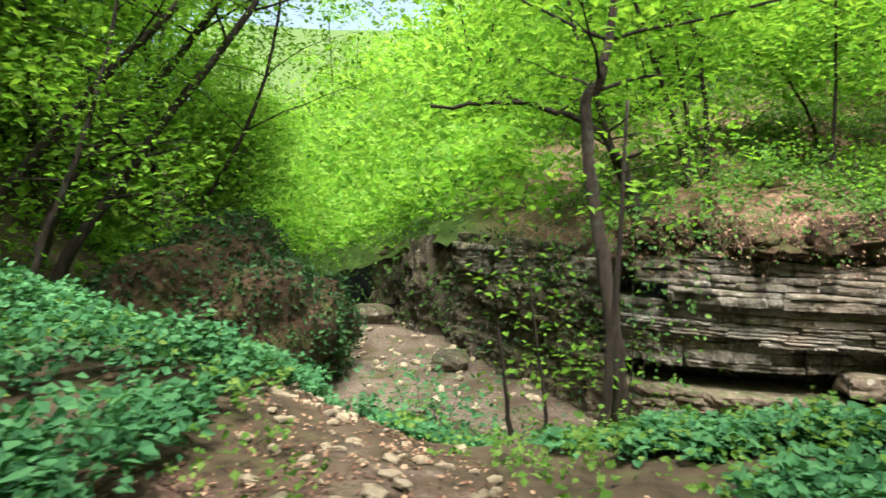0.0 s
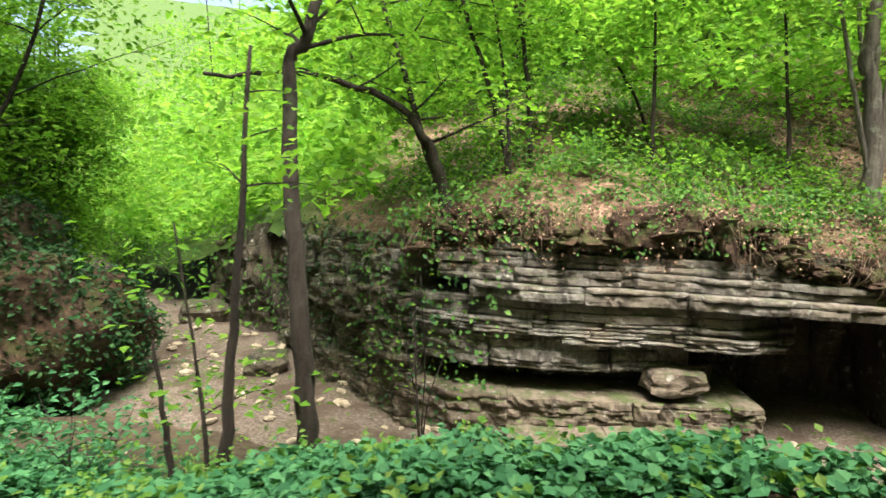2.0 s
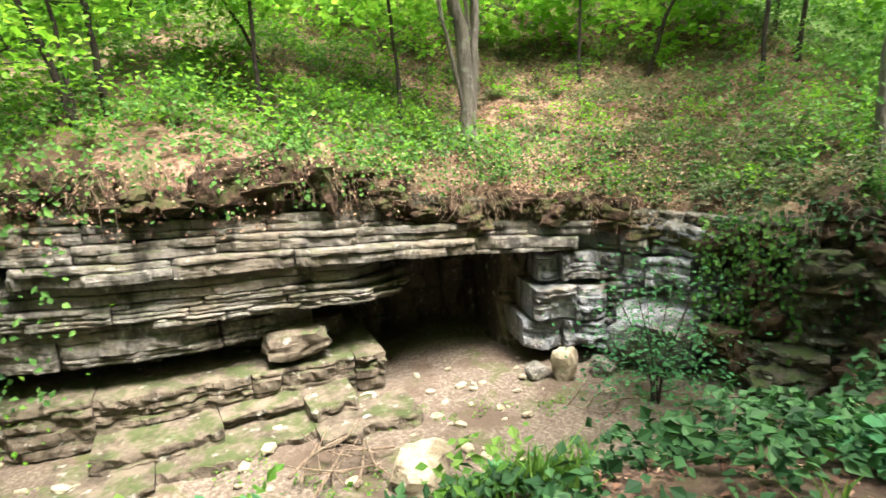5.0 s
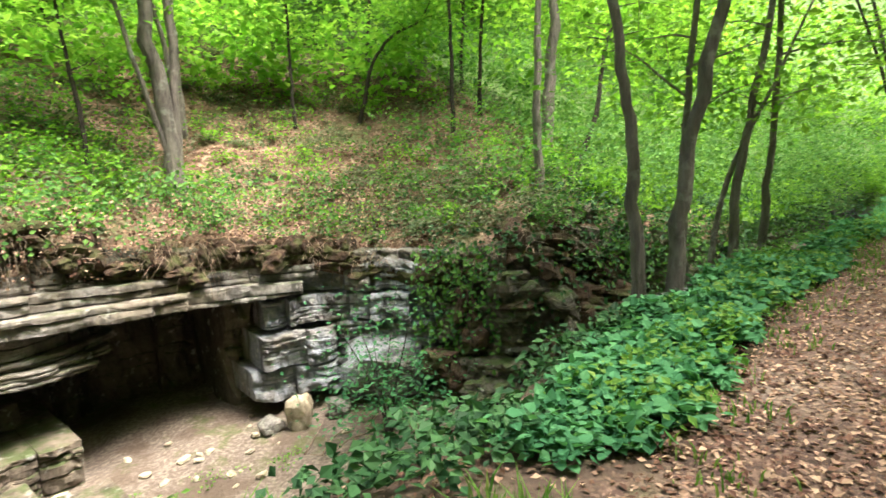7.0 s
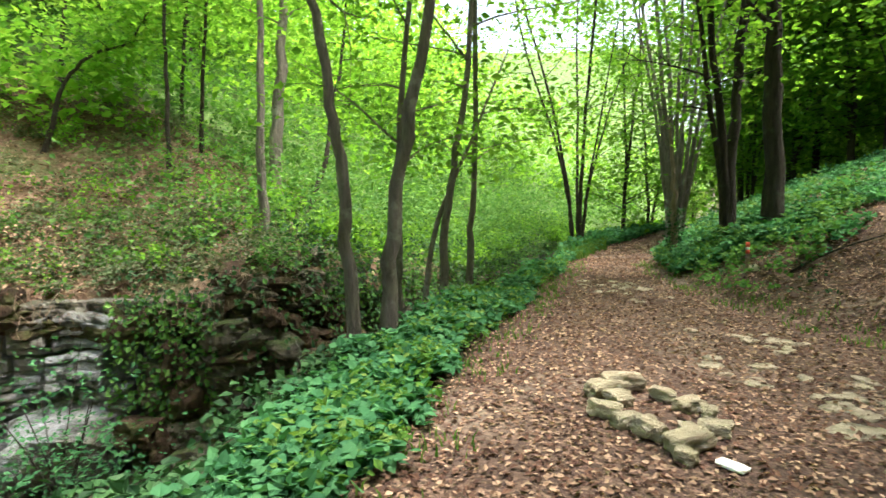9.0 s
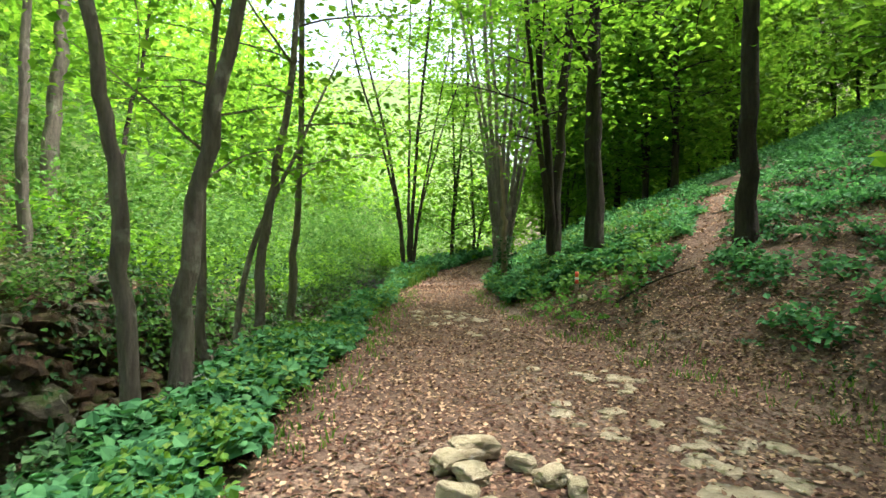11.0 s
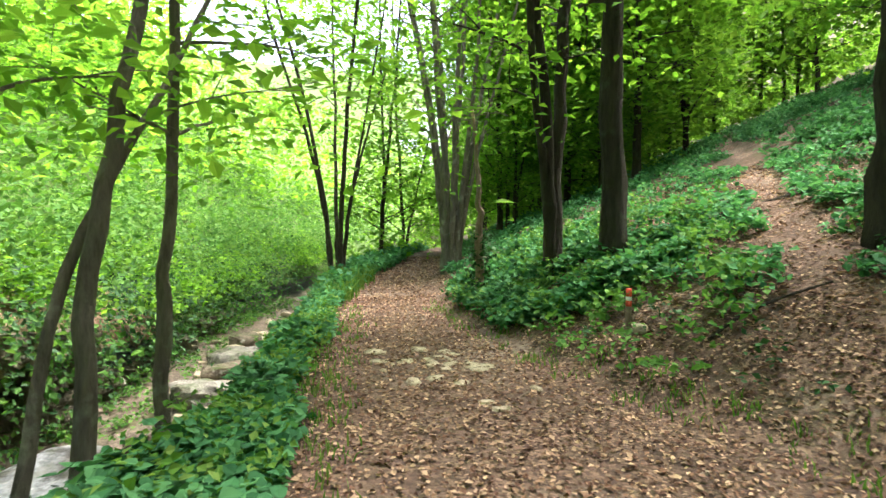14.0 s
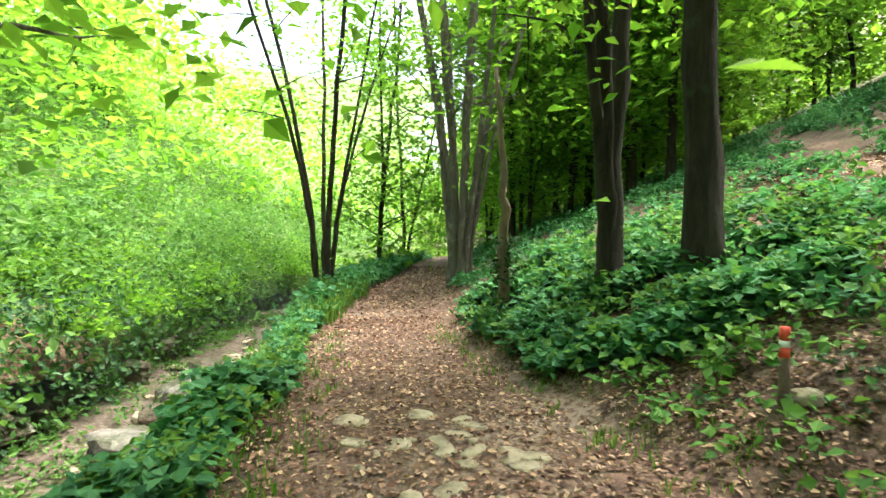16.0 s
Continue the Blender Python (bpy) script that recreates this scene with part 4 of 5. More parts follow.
part("ivy", mesh_of("ivy", *leaves(ivy, 0.08, 0.9, 0.3, 0.8, None, 3), LEAF_IVY), snag, "dark green ivy")

# dark leaning trees on the slope above the start
for k, (x, y, lean, rad) in enumerate([(-8.2, 11.5, (4.2, 2.0), 0.15), (-9.2, 11.0, (5.0, 1.5), 0.13), (-9.8, 13.5, (4.6, 1.0), 0.16), (-7.8, 14.5, (3.2, 0.6), 0.1), (-10.5, 9.5, (4.5, 2.2), 0.15), (-6.8, 9.0, (1.0, 1.6), 0.07)]):
    b = (x, y, at_ground(x, y) - 0.05)
    tree("tree", b, [stem(lean, 7.5 - 0.3 * k, (0.3, 0.1), rad)], 3600, 0.14, BARK_DARK, LEAF_CANOPY, "dark tree leaning steeply over the slope", 70 + k, 0.35, 10, 2.6, group="leaning trees of the slope")

# ---- the woods further off: a few kinds of tree, repeated ----
KINDS = []
for k in range(6):
    rnd = random.Random(100 + k)
    lean = (rnd.uniform(-1, 1), rnd.uniform(-1, 1))
    KINDS.append((tree("tree", (0, 0, -200), [stem(lean, 9.5, (rnd.uniform(-0.3, 0.3), 0.1), 0.12)] if k % 2 else [stem(lean, 9, (0.1, 0.2), 0.1), stem((-lean[0], lean[1] + 0.8), 8, (-0.1, 0.1), 0.08)],
        5600, 0.23, BARK_DARK, LEAF_CANOPY if k < 3 else LEAF_SUNLIT_TONE, "slender broadleaf tree of the wood", 100 + k, 0.2, 16, 2.6, 0.6, "trees of the wood"), k))


def plant_trees(count, pick, at, kinds, low=0.8, high=1.3, seed=1):
    rnd = random.Random(seed)
    done = 0
    while done < count:
        spot = pick(rnd)
        if spot is None:
            continue
        x, y = spot
        s = rnd.uniform(low, high)
        b = at(x, y)
        copy_thing(KINDS[rnd.choice(kinds)][0], pose(b[0], b[1], b[2], 0, 0, rnd.uniform(0, 360)) @ Matrix.Diagonal((s, s, s, 1)))
        done += 1


def box_pick(x0, x1, y0, y1, keep):
    def pick(rnd):
        x, y = rnd.uniform(x0, x1), rnd.uniform(y0, y1)
        return (x, y) if keep(x, y) else None
    return pick


def off_edge(x, y):
    return float(side_of(EDGE, np.array([x]), np.array([y]))[0][0])


def off_trail(x, y):
    d, row = side_of(TRAIL, np.array([x]), np.array([y]))
    return float(d[0]), float(row[0][2])


def off_branch(x, y):
    return abs(float(side_of(BRANCH, np.array([x]), np.array([y]))[0][0]))


plant_trees(30, box_pick(-26, 58, 4, 52, lambda x, y: 8.5 < off_edge(x, y) < 30 and not (11 < x < 23 and off_edge(x, y) < 11)), on_hill, (3, 4, 5), 0.8, 1.25, 1)
plant_trees(56, box_pick(8, 52, -34, -4, lambda x, y: -26 < off_trail(x, y)[0] < -off_trail(x, y)[1] - 3.2 and off_branch(x, y) > 1.6 and y < -8), on_ground, (0, 1, 2), 0.8, 1.3, 2)
plant_trees(16, box_pick(27, 60, -26, 0, lambda x, y: 1.6 < abs(off_trail(x, y)[0]) < 7 and off_edge(x, y) < -3.2), on_ground, (0, 1, 2, 4), 0.7, 1.1, 3)
plant_trees(40, box_pick(-24, -6, 5, 40, lambda x, y: off_edge(x, y) < -5.5 and x < -6 - 0.2 * y), on_ground, (0, 1, 2), 0.8, 1.2, 4)
plant_trees(10, box_pick(-9, 3, 22, 46, lambda x, y: -8 < off_edge(x, y) < -3.2), on_ground, (2, 3, 4), 0.5, 0.8, 5)
plant_trees(14, box_pick(-14, 12, -14, -3.5, lambda x, y: True), on_ground, (0, 1, 2), 0.9, 1.2, 6)
for ob, k in KINDS:
    b = on_hill(30 + 4 * k, 30 + 2 * k)
    ob.location = b

clump(-0.2, 6.7, 7, 0.7, 0.95, 0.012, 99, 1500, "rounded leafy bush beside the stony track", leaf_size=0.09, leaf=LEAF_LOW, reach=0.6, first=0.1)
clump(13.3, 6.7, 6, 0.9, 2.4, 0.025, 95, 1500, "leafy green bush beside the end of the rock", leaf_size=0.1, leaf=LEAF_LOW, reach=0.8, first=0.15)
clump(11.3, 3.2, 4, 0.6, 1.3, 0.02, 96, 420, "small bright shrub below the path's edge", leaf_size=0.09, leaf=LEAF_CANOPY, reach=0.5, first=0.2)
clump(3.6, 10.9, 4, 0.9, 3.2, 0.02, 98, 120, "light shrub hanging in front of the rock", leaf_size=0.1, leaf=LEAF_CANOPY, reach=0.8, first=0.4)
# ---- undergrowth, ivy and fallen leaves ----
def scatter(count, box, keep, seed):
    """Random places in a box (x0, x1, y0, y1) for which keep(x, y) holds."""
    r = np.random.RandomState(seed)
    got = []
    total = 0
    while total < count:
        x, y = r.uniform(box[0], box[1], 5000), r.uniform(box[2], box[3], 5000)
        k = keep(x, y)
        got.append(np.stack([x[k], y[k]], -1))
        total += int(k.sum())
    return np.concatenate(got)[:count]


def trail_room(x, y):
    """How far outside the path's edge: (left, right), negative on the path."""
    d, row = side_of(TRAIL, x, y)
    return d - row[..., 2], -d - row[..., 2]


def herb_field(name, spots, height_of, leaf, per, tall, size, mat, label, seed, tilt=0.5, flat=False, rich=False):
    """Leafy herbs at the spots as one sheet of foliage: each herb has per leaves up to its height."""
    r = np.random.RandomState(seed)
    n = len(spots)
    z = height_of(spots[:, 0], spots[:, 1])
    h = tall * r.uniform(0.45, 1.15, n) * (0.75 + 0.5 * np.clip(ripple(spots[:, 0], spots[:, 1], 1.7, 31), -0.6, 1))
    k = np.repeat(np.arange(n), per)
    lift = r.uniform(0.25, 1.0, n * per) ** 0.7
    ang = r.uniform(0, 6.283, n * per)
    out = leaf * r.uniform(0.5, 1.6, n * per)
    pos = np.stack([spots[k, 0] + np.cos(ang) * out, spots[k, 1] + np.sin(ang) * out, z[k] + h[k] * lift], -1)
    v, f = leaves(pos, size, tilt, 0.4, 0.75, None, seed, rich)
    return tagged(new(name, mesh_of(name, v, f, mat)), label, "undergrowth", kind="stuff")


def stream_room(x, y):
    s, st = side_of(STREAM, x, y)
    return -s - st[..., 3]


def patchy(x, y, size, seed, level=0.0):
    return ripple(x, y, size, seed) > level


def low_strip(x, y):
    left, _ = trail_room(x, y)
    return (left > 0.15) & (stream_room(x, y) > 0.5) & (np.abs(side_of(TRACK, x, y)[0]) > 0.5)


# nettles and brambles between the path and the stream
a = scatter(3000, (-1, 12.5, 1.0, 8.2), lambda x, y: low_strip(x, y) & (patchy(x, y, 1.3, 71, -0.18)) & ((y > 3.6) | patchy(x, y, 2.1, 11, 0.1) | (x > 8)) & (y > 2.6 - 0.9 * (x > 7)) & ((x < 7.6) | (trail_room(x, y)[0] < 0.9)) & ((y < 7.6) | (x > 3)) & ((x > 1.8) | (y > 4.2)) & ((x > 1.0) | (y > 5.6)), 1)
herb_field("nettle_patch", a, ground_height, 0.1, 15, 0.28, 0.064, LEAF_LOW, "dense green nettles and brambles between the path and the stream", 1, 0.45, rich=True)
b = scatter(2100, (8.4, 22, -2.2, 3.2), lambda x, y: low_strip(x, y) & (trail_room(x, y)[0] < 1.0 - 0.3 * np.clip((x - 12.5) / 2.5, 0, 1) + 0.2 * ripple(x, y, 0.9, 13)) & (trail_room(x, y)[0] > 0.25 + 0.2 * ripple(x, y, 1.1, 12)), 2)
herb_field("nettle_patch", b, ground_height, 0.1, 14, 0.3, 0.075, LEAF_LOW, "bright green nettles along the edge of the path", 2, 0.4, rich=True)
c = scatter(1100, (20.5, 44, -12, 2), lambda x, y: low_strip(x, y) & (trail_room(x, y)[0] < 1.0), 3)
herb_field("nettle_patch", c, ground_height, 0.1, 11, 0.5, 0.14, LEAF_LOW, "green nettles along the far edge of the path", 3)
d = scatter(3600, (-9, 1.5, 2.2, 17), lambda x, y: (np.abs(side_of(TRACK, x, y)[0]) > 0.2 + 0.3 * ripple(x, y, 1.2, 51)) & (stream_room(x, y) > 0.2) & (trail_room(x, y)[0] > 0.3) & patchy(x, y, 1.9, 14, -0.3) & ((y < 9.5) | (x < -3.2)) & ((x < -1.7) | (np.hypot(x + 0.2, y - 6.6) < 0.9)), 4)
herb_field("nettle_patch", d, ground_height, 0.11, 16, 0.5, 0.09, LEAF_LOW, "tall green nettles on the slope beside the stony track", 4, 0.45)
e = scatter(5200, (13, 40, -24, -2), lambda x, y: (trail_room(x, y)[1] > 0.35) & (np.hypot(x - 14.6, y + 3.2) > 1.1) & (np.abs(side_of(BRANCH, x, y)[0]) > 0.28) & patchy(x, y, 2.4, 15, -0.05), 5)
herb_field("bramble_patch", e, ground_height, 0.12, 14, 0.35, 0.1, LEAF_LOW, "dark green brambles and ferns on the shady bank", 5)
e2 = scatter(900, (14.2, 20, -5.0, -2.2), lambda x, y: (trail_room(x, y)[1] > 0.15) & (np.hypot(x - 14.6, y + 3.2) > 1.1) & (np.abs(side_of(BRANCH, x, y)[0]) > 1.0) & patchy(x, y, 1.0, 25, -0.1), 6)
herb_field("bramble_patch", e2, ground_height, 0.1, 14, 0.34, 0.085, LEAF_LOW, "green brambles on the bank beside the path", 6, 0.45, rich=True)
e3 = scatter(1700, (8, 18, -12, -2.6), lambda x, y: (trail_room(x, y)[1] > 0.5) & (np.hypot(x - 14.6, y + 3.2) > 1.0) & (np.abs(side_of(BRANCH, x, y)[0]) > 0.28) & patchy(x, y, 1.2, 26, 0.02), 7)
herb_field("bramble_patch", e3, ground_height, 0.1, 13, 0.32, 0.085, LEAF_LOW, "patches of brambles on the leafy bank", 7)
# lighter weeds and ferns mixed into the nettles
w1 = scatter(420, (-5, 9, 2.2, 9), lambda x, y: low_strip(x, y) & ((x < 6.6) | (trail_room(x, y)[0] < 0.8)), 61)
herb_field("weeds", w1, ground_height, 0.09, 16, 0.5, 0.06, LEAF_GRASS, "yellowish green weeds standing among the nettles", 61)
w2 = scatter(420, (8.4, 20, -2.2, 2.6), lambda x, y: low_strip(x, y) & (trail_room(x, y)[0] < 0.9), 62)
herb_field("weeds", w2, ground_height, 0.09, 14, 0.42, 0.06, LEAF_GRASS, "yellowish green weeds along the path", 62)
w3 = scatter(1900, (6, 18, 0.2, 7), lambda x, y: (trail_room(x, y)[0] > 0.9) & (stream_room(x, y) > 0.1) & patchy(x, y, 1.4, 63, -0.35), 63)
herb_field("ivy_bank", w3, ground_height, 0.12, 14, 0.22, 0.075, LEAF_IVY, "dark ivy and weeds on the steep bank below the path", 63)
w4 = scatter(330, (13.6, 20, -6, -2.2), lambda x, y: (trail_room(x, y)[1] > 0.1) & (np.abs(side_of(BRANCH, x, y)[0]) > 0.5), 64)
herb_field("weeds", w4, ground_height, 0.1, 14, 0.5, 0.085, LEAF_BUSH, "bright leafy weeds on the bank beside the path", 64)
w5 = scatter(500, (8, 20, -9, -2), lambda x, y: (trail_room(x, y)[1] > 0.2) & (np.abs(side_of(BRANCH, x, y)[0]) > 0.4), 65)
herb_field("weeds", w5, ground_height, 0.1, 12, 0.2, 0.06, LEAF_IVY, "dark ivy creeping over the leafy bank", 65)
w7 = scatter(650, (15.5, 34, -6, 4), lambda x, y: (np.abs(side_of(STREAM, x, y)[0]) < 1.7) & (np.abs(side_of(STREAM, x, y)[0]) > 0.35) & patchy(x, y, 1.1, 67, -0.2), 67)
herb_field("weeds", w7, ground_height, 0.1, 15, 0.35, 0.075, LEAF_BUSH, "green weeds crowding the banks of the narrow stream", 67)
# grass and weeds along the edges of the path
g1 = scatter(300, (1.6, 7.4, 0.6, 3.6), lambda x, y: (trail_room(x, y)[0] > -0.1) & patchy(x, y, 1.3, 17, 0.0), 8)
g2 = scatter(260, (8, 20, -4, 1.6), lambda x, y: (np.abs(trail_room(x, y)[0]) < 0.3) | (np.abs(trail_room(x, y)[1]) < 0.3), 9)


def grass(name, spots, per, tall, label, seed, mat=LEAF_GRASS):
    r = np.random.RandomState(seed)
    k = np.repeat(np.arange(len(spots)), per)
    n = len(k)
    p = np.stack([spots[k, 0] + r.normal(0, 0.08, n), spots[k, 1] + r.normal(0, 0.08, n), np.zeros(n)], -1)
    p[:, 2] = ground_height(p[:, 0], p[:, 1]) - 0.01
    lean = r.normal(0, 0.35, (n, 2))
    h = tall * r.uniform(0.4, 1.2, n)
    side = unit(np.stack([r.normal(0, 1, n), r.normal(0, 1, n), np.zeros(n)], -1)) * (0.006 + 0.01 * tall)
    tip = p + np.stack([lean[:, 0] * h, lean[:, 1] * h, h], -1)
    mid = p + np.stack([lean[:, 0] * h * 0.3, lean[:, 1] * h * 0.3, h * 0.6], -1)
    v = np.stack([p - side, p + side, mid + side * 0.8, tip, mid - side * 0.8], 1).reshape(-1, 3)
    f = (np.arange(n)[:, None, None] * 5 + np.array([(0, 1, 2), (0, 2, 4), (4, 2, 3)])[None]).reshape(-1, 3)
    return tagged(new(name, mesh_of(name, v, f, mat)), label, "grass", kind="stuff")


grass("grass_tufts", g1, 26, 0.2, "short green grass on the verge", 1)
grass("grass_tufts", g2, 9, 0.1, "sparse grass at the path's edge", 2)
g3 = scatter(500, (20.5, 25.5, -3.6, -0.2), lambda x, y: (trail_room(x, y)[0] > 0.05) & (trail_room(x, y)[0] < 2.0), 10)
grass("grass_tufts", g3, 10, 0.4, "tall pale grass at the path's edge", 3)

# weeds and shrubs of the far slope
hh = lambda x, y: hill_height(x, y)[0]  # noqa: E731
s1 = scatter(700, (3, 16, 9, 18), lambda x, y: (side_of(EDGE, x, y)[0] > 0.0) & (side_of(EDGE, x, y)[0] < 7) & patchy(x, y, 1.9, 18, -0.1) & (x < 13.5), 11)
herb_field("shrubs", s1, hh, 0.16, 18, 0.95, 0.1, LEAF_BUSH, "green bushes along the top of the rock", 8)
s2 = scatter(2100, (9, 26, 4.2, 20), lambda x, y: (side_of(EDGE, x, y)[0] > 0.15) & patchy(x, y, 1.6, 19, 0.1), 12)
herb_field("shrubs", s2, hh, 0.12, 14, 0.42, 0.085, LEAF_SHRUB, "greyish low scrub on the leaf-strewn slope", 9)
s3 = scatter(520, (10, 26, 4.2, 20), lambda x, y: (side_of(EDGE, x, y)[0] > 0.3) & patchy(x, y, 2.2, 20, 0.35), 13)
herb_field("shrubs", s3, hh, 0.14, 16, 0.7, 0.1, LEAF_CANOPY, "green bushes scattered over the slope", 10)
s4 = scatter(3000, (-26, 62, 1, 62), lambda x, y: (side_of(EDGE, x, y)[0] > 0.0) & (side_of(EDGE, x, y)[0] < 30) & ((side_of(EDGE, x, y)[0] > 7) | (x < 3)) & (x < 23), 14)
herb_field("thicket", s4, hh, 0.6, 26, 3.2, 0.3, LEAF_SUNLIT_TONE, "thick sunlit greenery covering the far slope", 11)
s5 = scatter(900, (16, 44, -9, 6), lambda x, y: (side_of(EDGE, x, y)[0] > -0.6) & (side_of(EDGE, x, y)[0] < 2.5) & (x > 18) & patchy(x, y, 1.9, 36, 0.1), 15)
herb_field("thicket", s5, hh, 0.25, 20, 1.0, 0.13, LEAF_CANOPY, "green shrubs along the far bank of the stream", 12)
s6 = scatter(900, (-26, -5, 4, 60), lambda x, y: (side_of(EDGE, x, y)[0] < -5) & (x < -7 - 0.12 * y), 16)
herb_field("thicket", s6, ground_height, 0.35, 22, 1.2, 0.17, LEAF_CANOPY, "dark green shrubs on the shaded slope", 13)
s7 = scatter(900, (30, 80, -60, 4), lambda x, y: (trail_room(x, y)[1] > 0.8) | ((trail_room(x, y)[0] > 0.8) & (side_of(EDGE, x, y)[0] < -3)), 17)
herb_field("thicket", s7, ground_height, 0.5, 26, 2.2, 0.26, LEAF_CANOPY, "leafy thickets at the end of the path", 14)
s8 = scatter(500, (-12, 2, 17, 45), lambda x, y: (side_of(EDGE, x, y)[0] < -3.2) & (side_of(EDGE, x, y)[0] > -9) & (stream_room(x, y) > 0.2), 18)
herb_field("thicket", s8, ground_height, 0.3, 24, 1.1, 0.16, LEAF_SUNLIT_TONE, "light green bushes beside the far stream", 15)


s4b = scatter(1500, (23, 62, -20, 40), lambda x, y: (side_of(EDGE, x, y)[0] > 0.0) & (side_of(EDGE, x, y)[0] < 22) & patchy(x, y, 3.1, 35, -0.05), 34)
herb_field("thicket", s4b, hh, 0.5, 40, 2.4, 0.17, LEAF_BUSH, "thick greenery covering the downstream slope", 34)
w6 = scatter(170, (-2, 13, 5.5, 16), lambda x, y: (np.abs(side_of(STREAM, x, y)[0]) < 2.6) & patchy(x, y, 1.3, 66, 0.1) & (side_of(EDGE, x, y)[0] < -1.2), 66)
herb_field("weeds", w6, ground_height, 0.09, 12, 0.16, 0.05, LEAF_GRASS, "low green weeds on the stream bed", 66)


# far woods closing the view on every side
def far_woods(name, count, box, keep, height_of, tall, leaf, mat, label, seed, wide=1.0):
    spots = scatter(count, box, keep, seed)
    r = np.random.RandomState(seed)
    base = height_of(spots[:, 0], spots[:, 1])
    k = np.repeat(np.arange(count), 70)
    n = len(k)
    tier = r.uniform(0, 1, (count, 5))[k, r.randint(0, 5, n)]
    width = wide * (0.5 + 2.0 * (1 - np.abs(tier - 0.5)))
    pos = np.stack([spots[k, 0] + r.normal(0, 1, n) * width, spots[k, 1] + r.normal(0, 1, n) * width, base[k] + 0.6 * wide + tall * tier + r.normal(0, 0.35 * wide, n)], -1)
    return tagged(new(name, mesh_of(name, *leaves(pos, leaf, 0.5, 0.4, 0.65, None, seed), mat)), label, "woods", kind="stuff")


far_woods("far_woods", 400, (-50, 90, 4, 80), lambda x, y: (side_of(EDGE, x, y)[0] > 14) & (side_of(EDGE, x, y)[0] < 60), hh, 9, 0.6, LEAF_SUNLIT_TONE, "sunlit woods high on the far slope", 41)
far_woods("far_woods", 420, (26, 90, -80, 0), lambda x, y: (np.abs(side_of(TRAIL, x, y)[0]) > 5) & (side_of(EDGE, x, y)[0] < -4) & (np.abs(side_of(BRANCH, x, y)[0]) > 2) & (y < -2 - 0.2 * x), ground_height, 11, 0.55, LEAF_CANOPY, "green woods beyond the end of the path", 42)
far_woods("far_woods", 330, (-60, -6, 4, 85), lambda x, y: (side_of(EDGE, x, y)[0] < -6) & (x < -9 - 0.1 * y), ground_height, 10, 0.5, LEAF_CANOPY, "dark woods on the shaded slope", 43)
far_woods("far_woods", 300, (-30, 14, 23, 62), lambda x, y: (side_of(EDGE, x, y)[0] > 3) & (side_of(EDGE, x, y)[0] < 30), hh, 7, 0.4, LEAF_SUNLIT_TONE, "bright woods above the upstream bank", 46)
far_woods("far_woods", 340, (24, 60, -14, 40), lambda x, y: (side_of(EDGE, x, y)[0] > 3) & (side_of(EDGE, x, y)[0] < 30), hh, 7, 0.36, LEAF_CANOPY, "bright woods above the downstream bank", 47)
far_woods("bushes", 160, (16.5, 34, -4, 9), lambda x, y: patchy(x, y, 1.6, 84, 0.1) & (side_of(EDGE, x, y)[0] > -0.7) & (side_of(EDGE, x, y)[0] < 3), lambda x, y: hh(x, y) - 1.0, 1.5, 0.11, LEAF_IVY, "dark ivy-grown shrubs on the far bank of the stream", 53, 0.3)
far_woods("far_woods", 110, (-34, -2, 30, 85), lambda x, y: np.abs(side_of(STREAM, x, y)[0]) < 9, ground_height, 8, 0.5, LEAF_SUNLIT_TONE, "light green woods closing the gorge upstream", 44)
far_woods("far_woods", 90, (46, 90, -40, 10), lambda x, y: np.abs(side_of(STREAM, x, y)[0]) < 12, ground_height, 9, 0.5, LEAF_CANOPY, "green woods closing the gorge downstream", 45)

far_woods("bushes", 430, (16.5, 44, -9, 9), lambda x, y: patchy(x, y, 2.4, 83, 0.0) & (side_of(EDGE, x, y)[0] > -0.6) & (side_of(EDGE, x, y)[0] < 6), lambda x, y: hh(x, y) - 0.9, 2.4, 0.13, LEAF_BUSH, "green bushes crowding the far bank of the stream", 48, 0.34)
far_woods("bushes", 120, (-14, 4, 15, 40), lambda x, y: (side_of(EDGE, x, y)[0] > -0.6) & (side_of(EDGE, x, y)[0] < 5), lambda x, y: hh(x, y) - 0.8, 2.0, 0.16, LEAF_CANOPY, "green bushes on the upstream bank", 49, 0.35)
far_woods("bushes", 70, (3.5, 14, 11, 17), lambda x, y: (side_of(EDGE, x, y)[0] > 0.3) & (side_of(EDGE, x, y)[0] < 5) & patchy(x, y, 1.9, 18, 0.0), lambda x, y: hh(x, y) - 0.2, 1.1, 0.11, LEAF_CANOPY, "leafy bushes on the rim of the rock", 50, 0.2)
s9 = scatter(650, (14.3, 22, 3.4, 10), lambda x, y: (side_of(EDGE, x, y)[0] > -0.1) & (side_of(EDGE, x, y)[0] < 3.5) & patchy(x, y, 1.2, 72, -0.2), 72)
herb_field("scrub", s9, hh, 0.13, 15, 0.5, 0.08, LEAF_SHRUB, "dull green scrub over the end of the leafy slope", 72)
s10 = scatter(160, (14.3, 22, 3.4, 10), lambda x, y: (side_of(EDGE, x, y)[0] > -0.2) & (side_of(EDGE, x, y)[0] < 3.0) & patchy(x, y, 1.5, 73, 0.1), 73)
herb_field("scrub", s10, hh, 0.15, 16, 0.75, 0.09, LEAF_BUSH, "green bushes over the end of the leafy slope", 73)

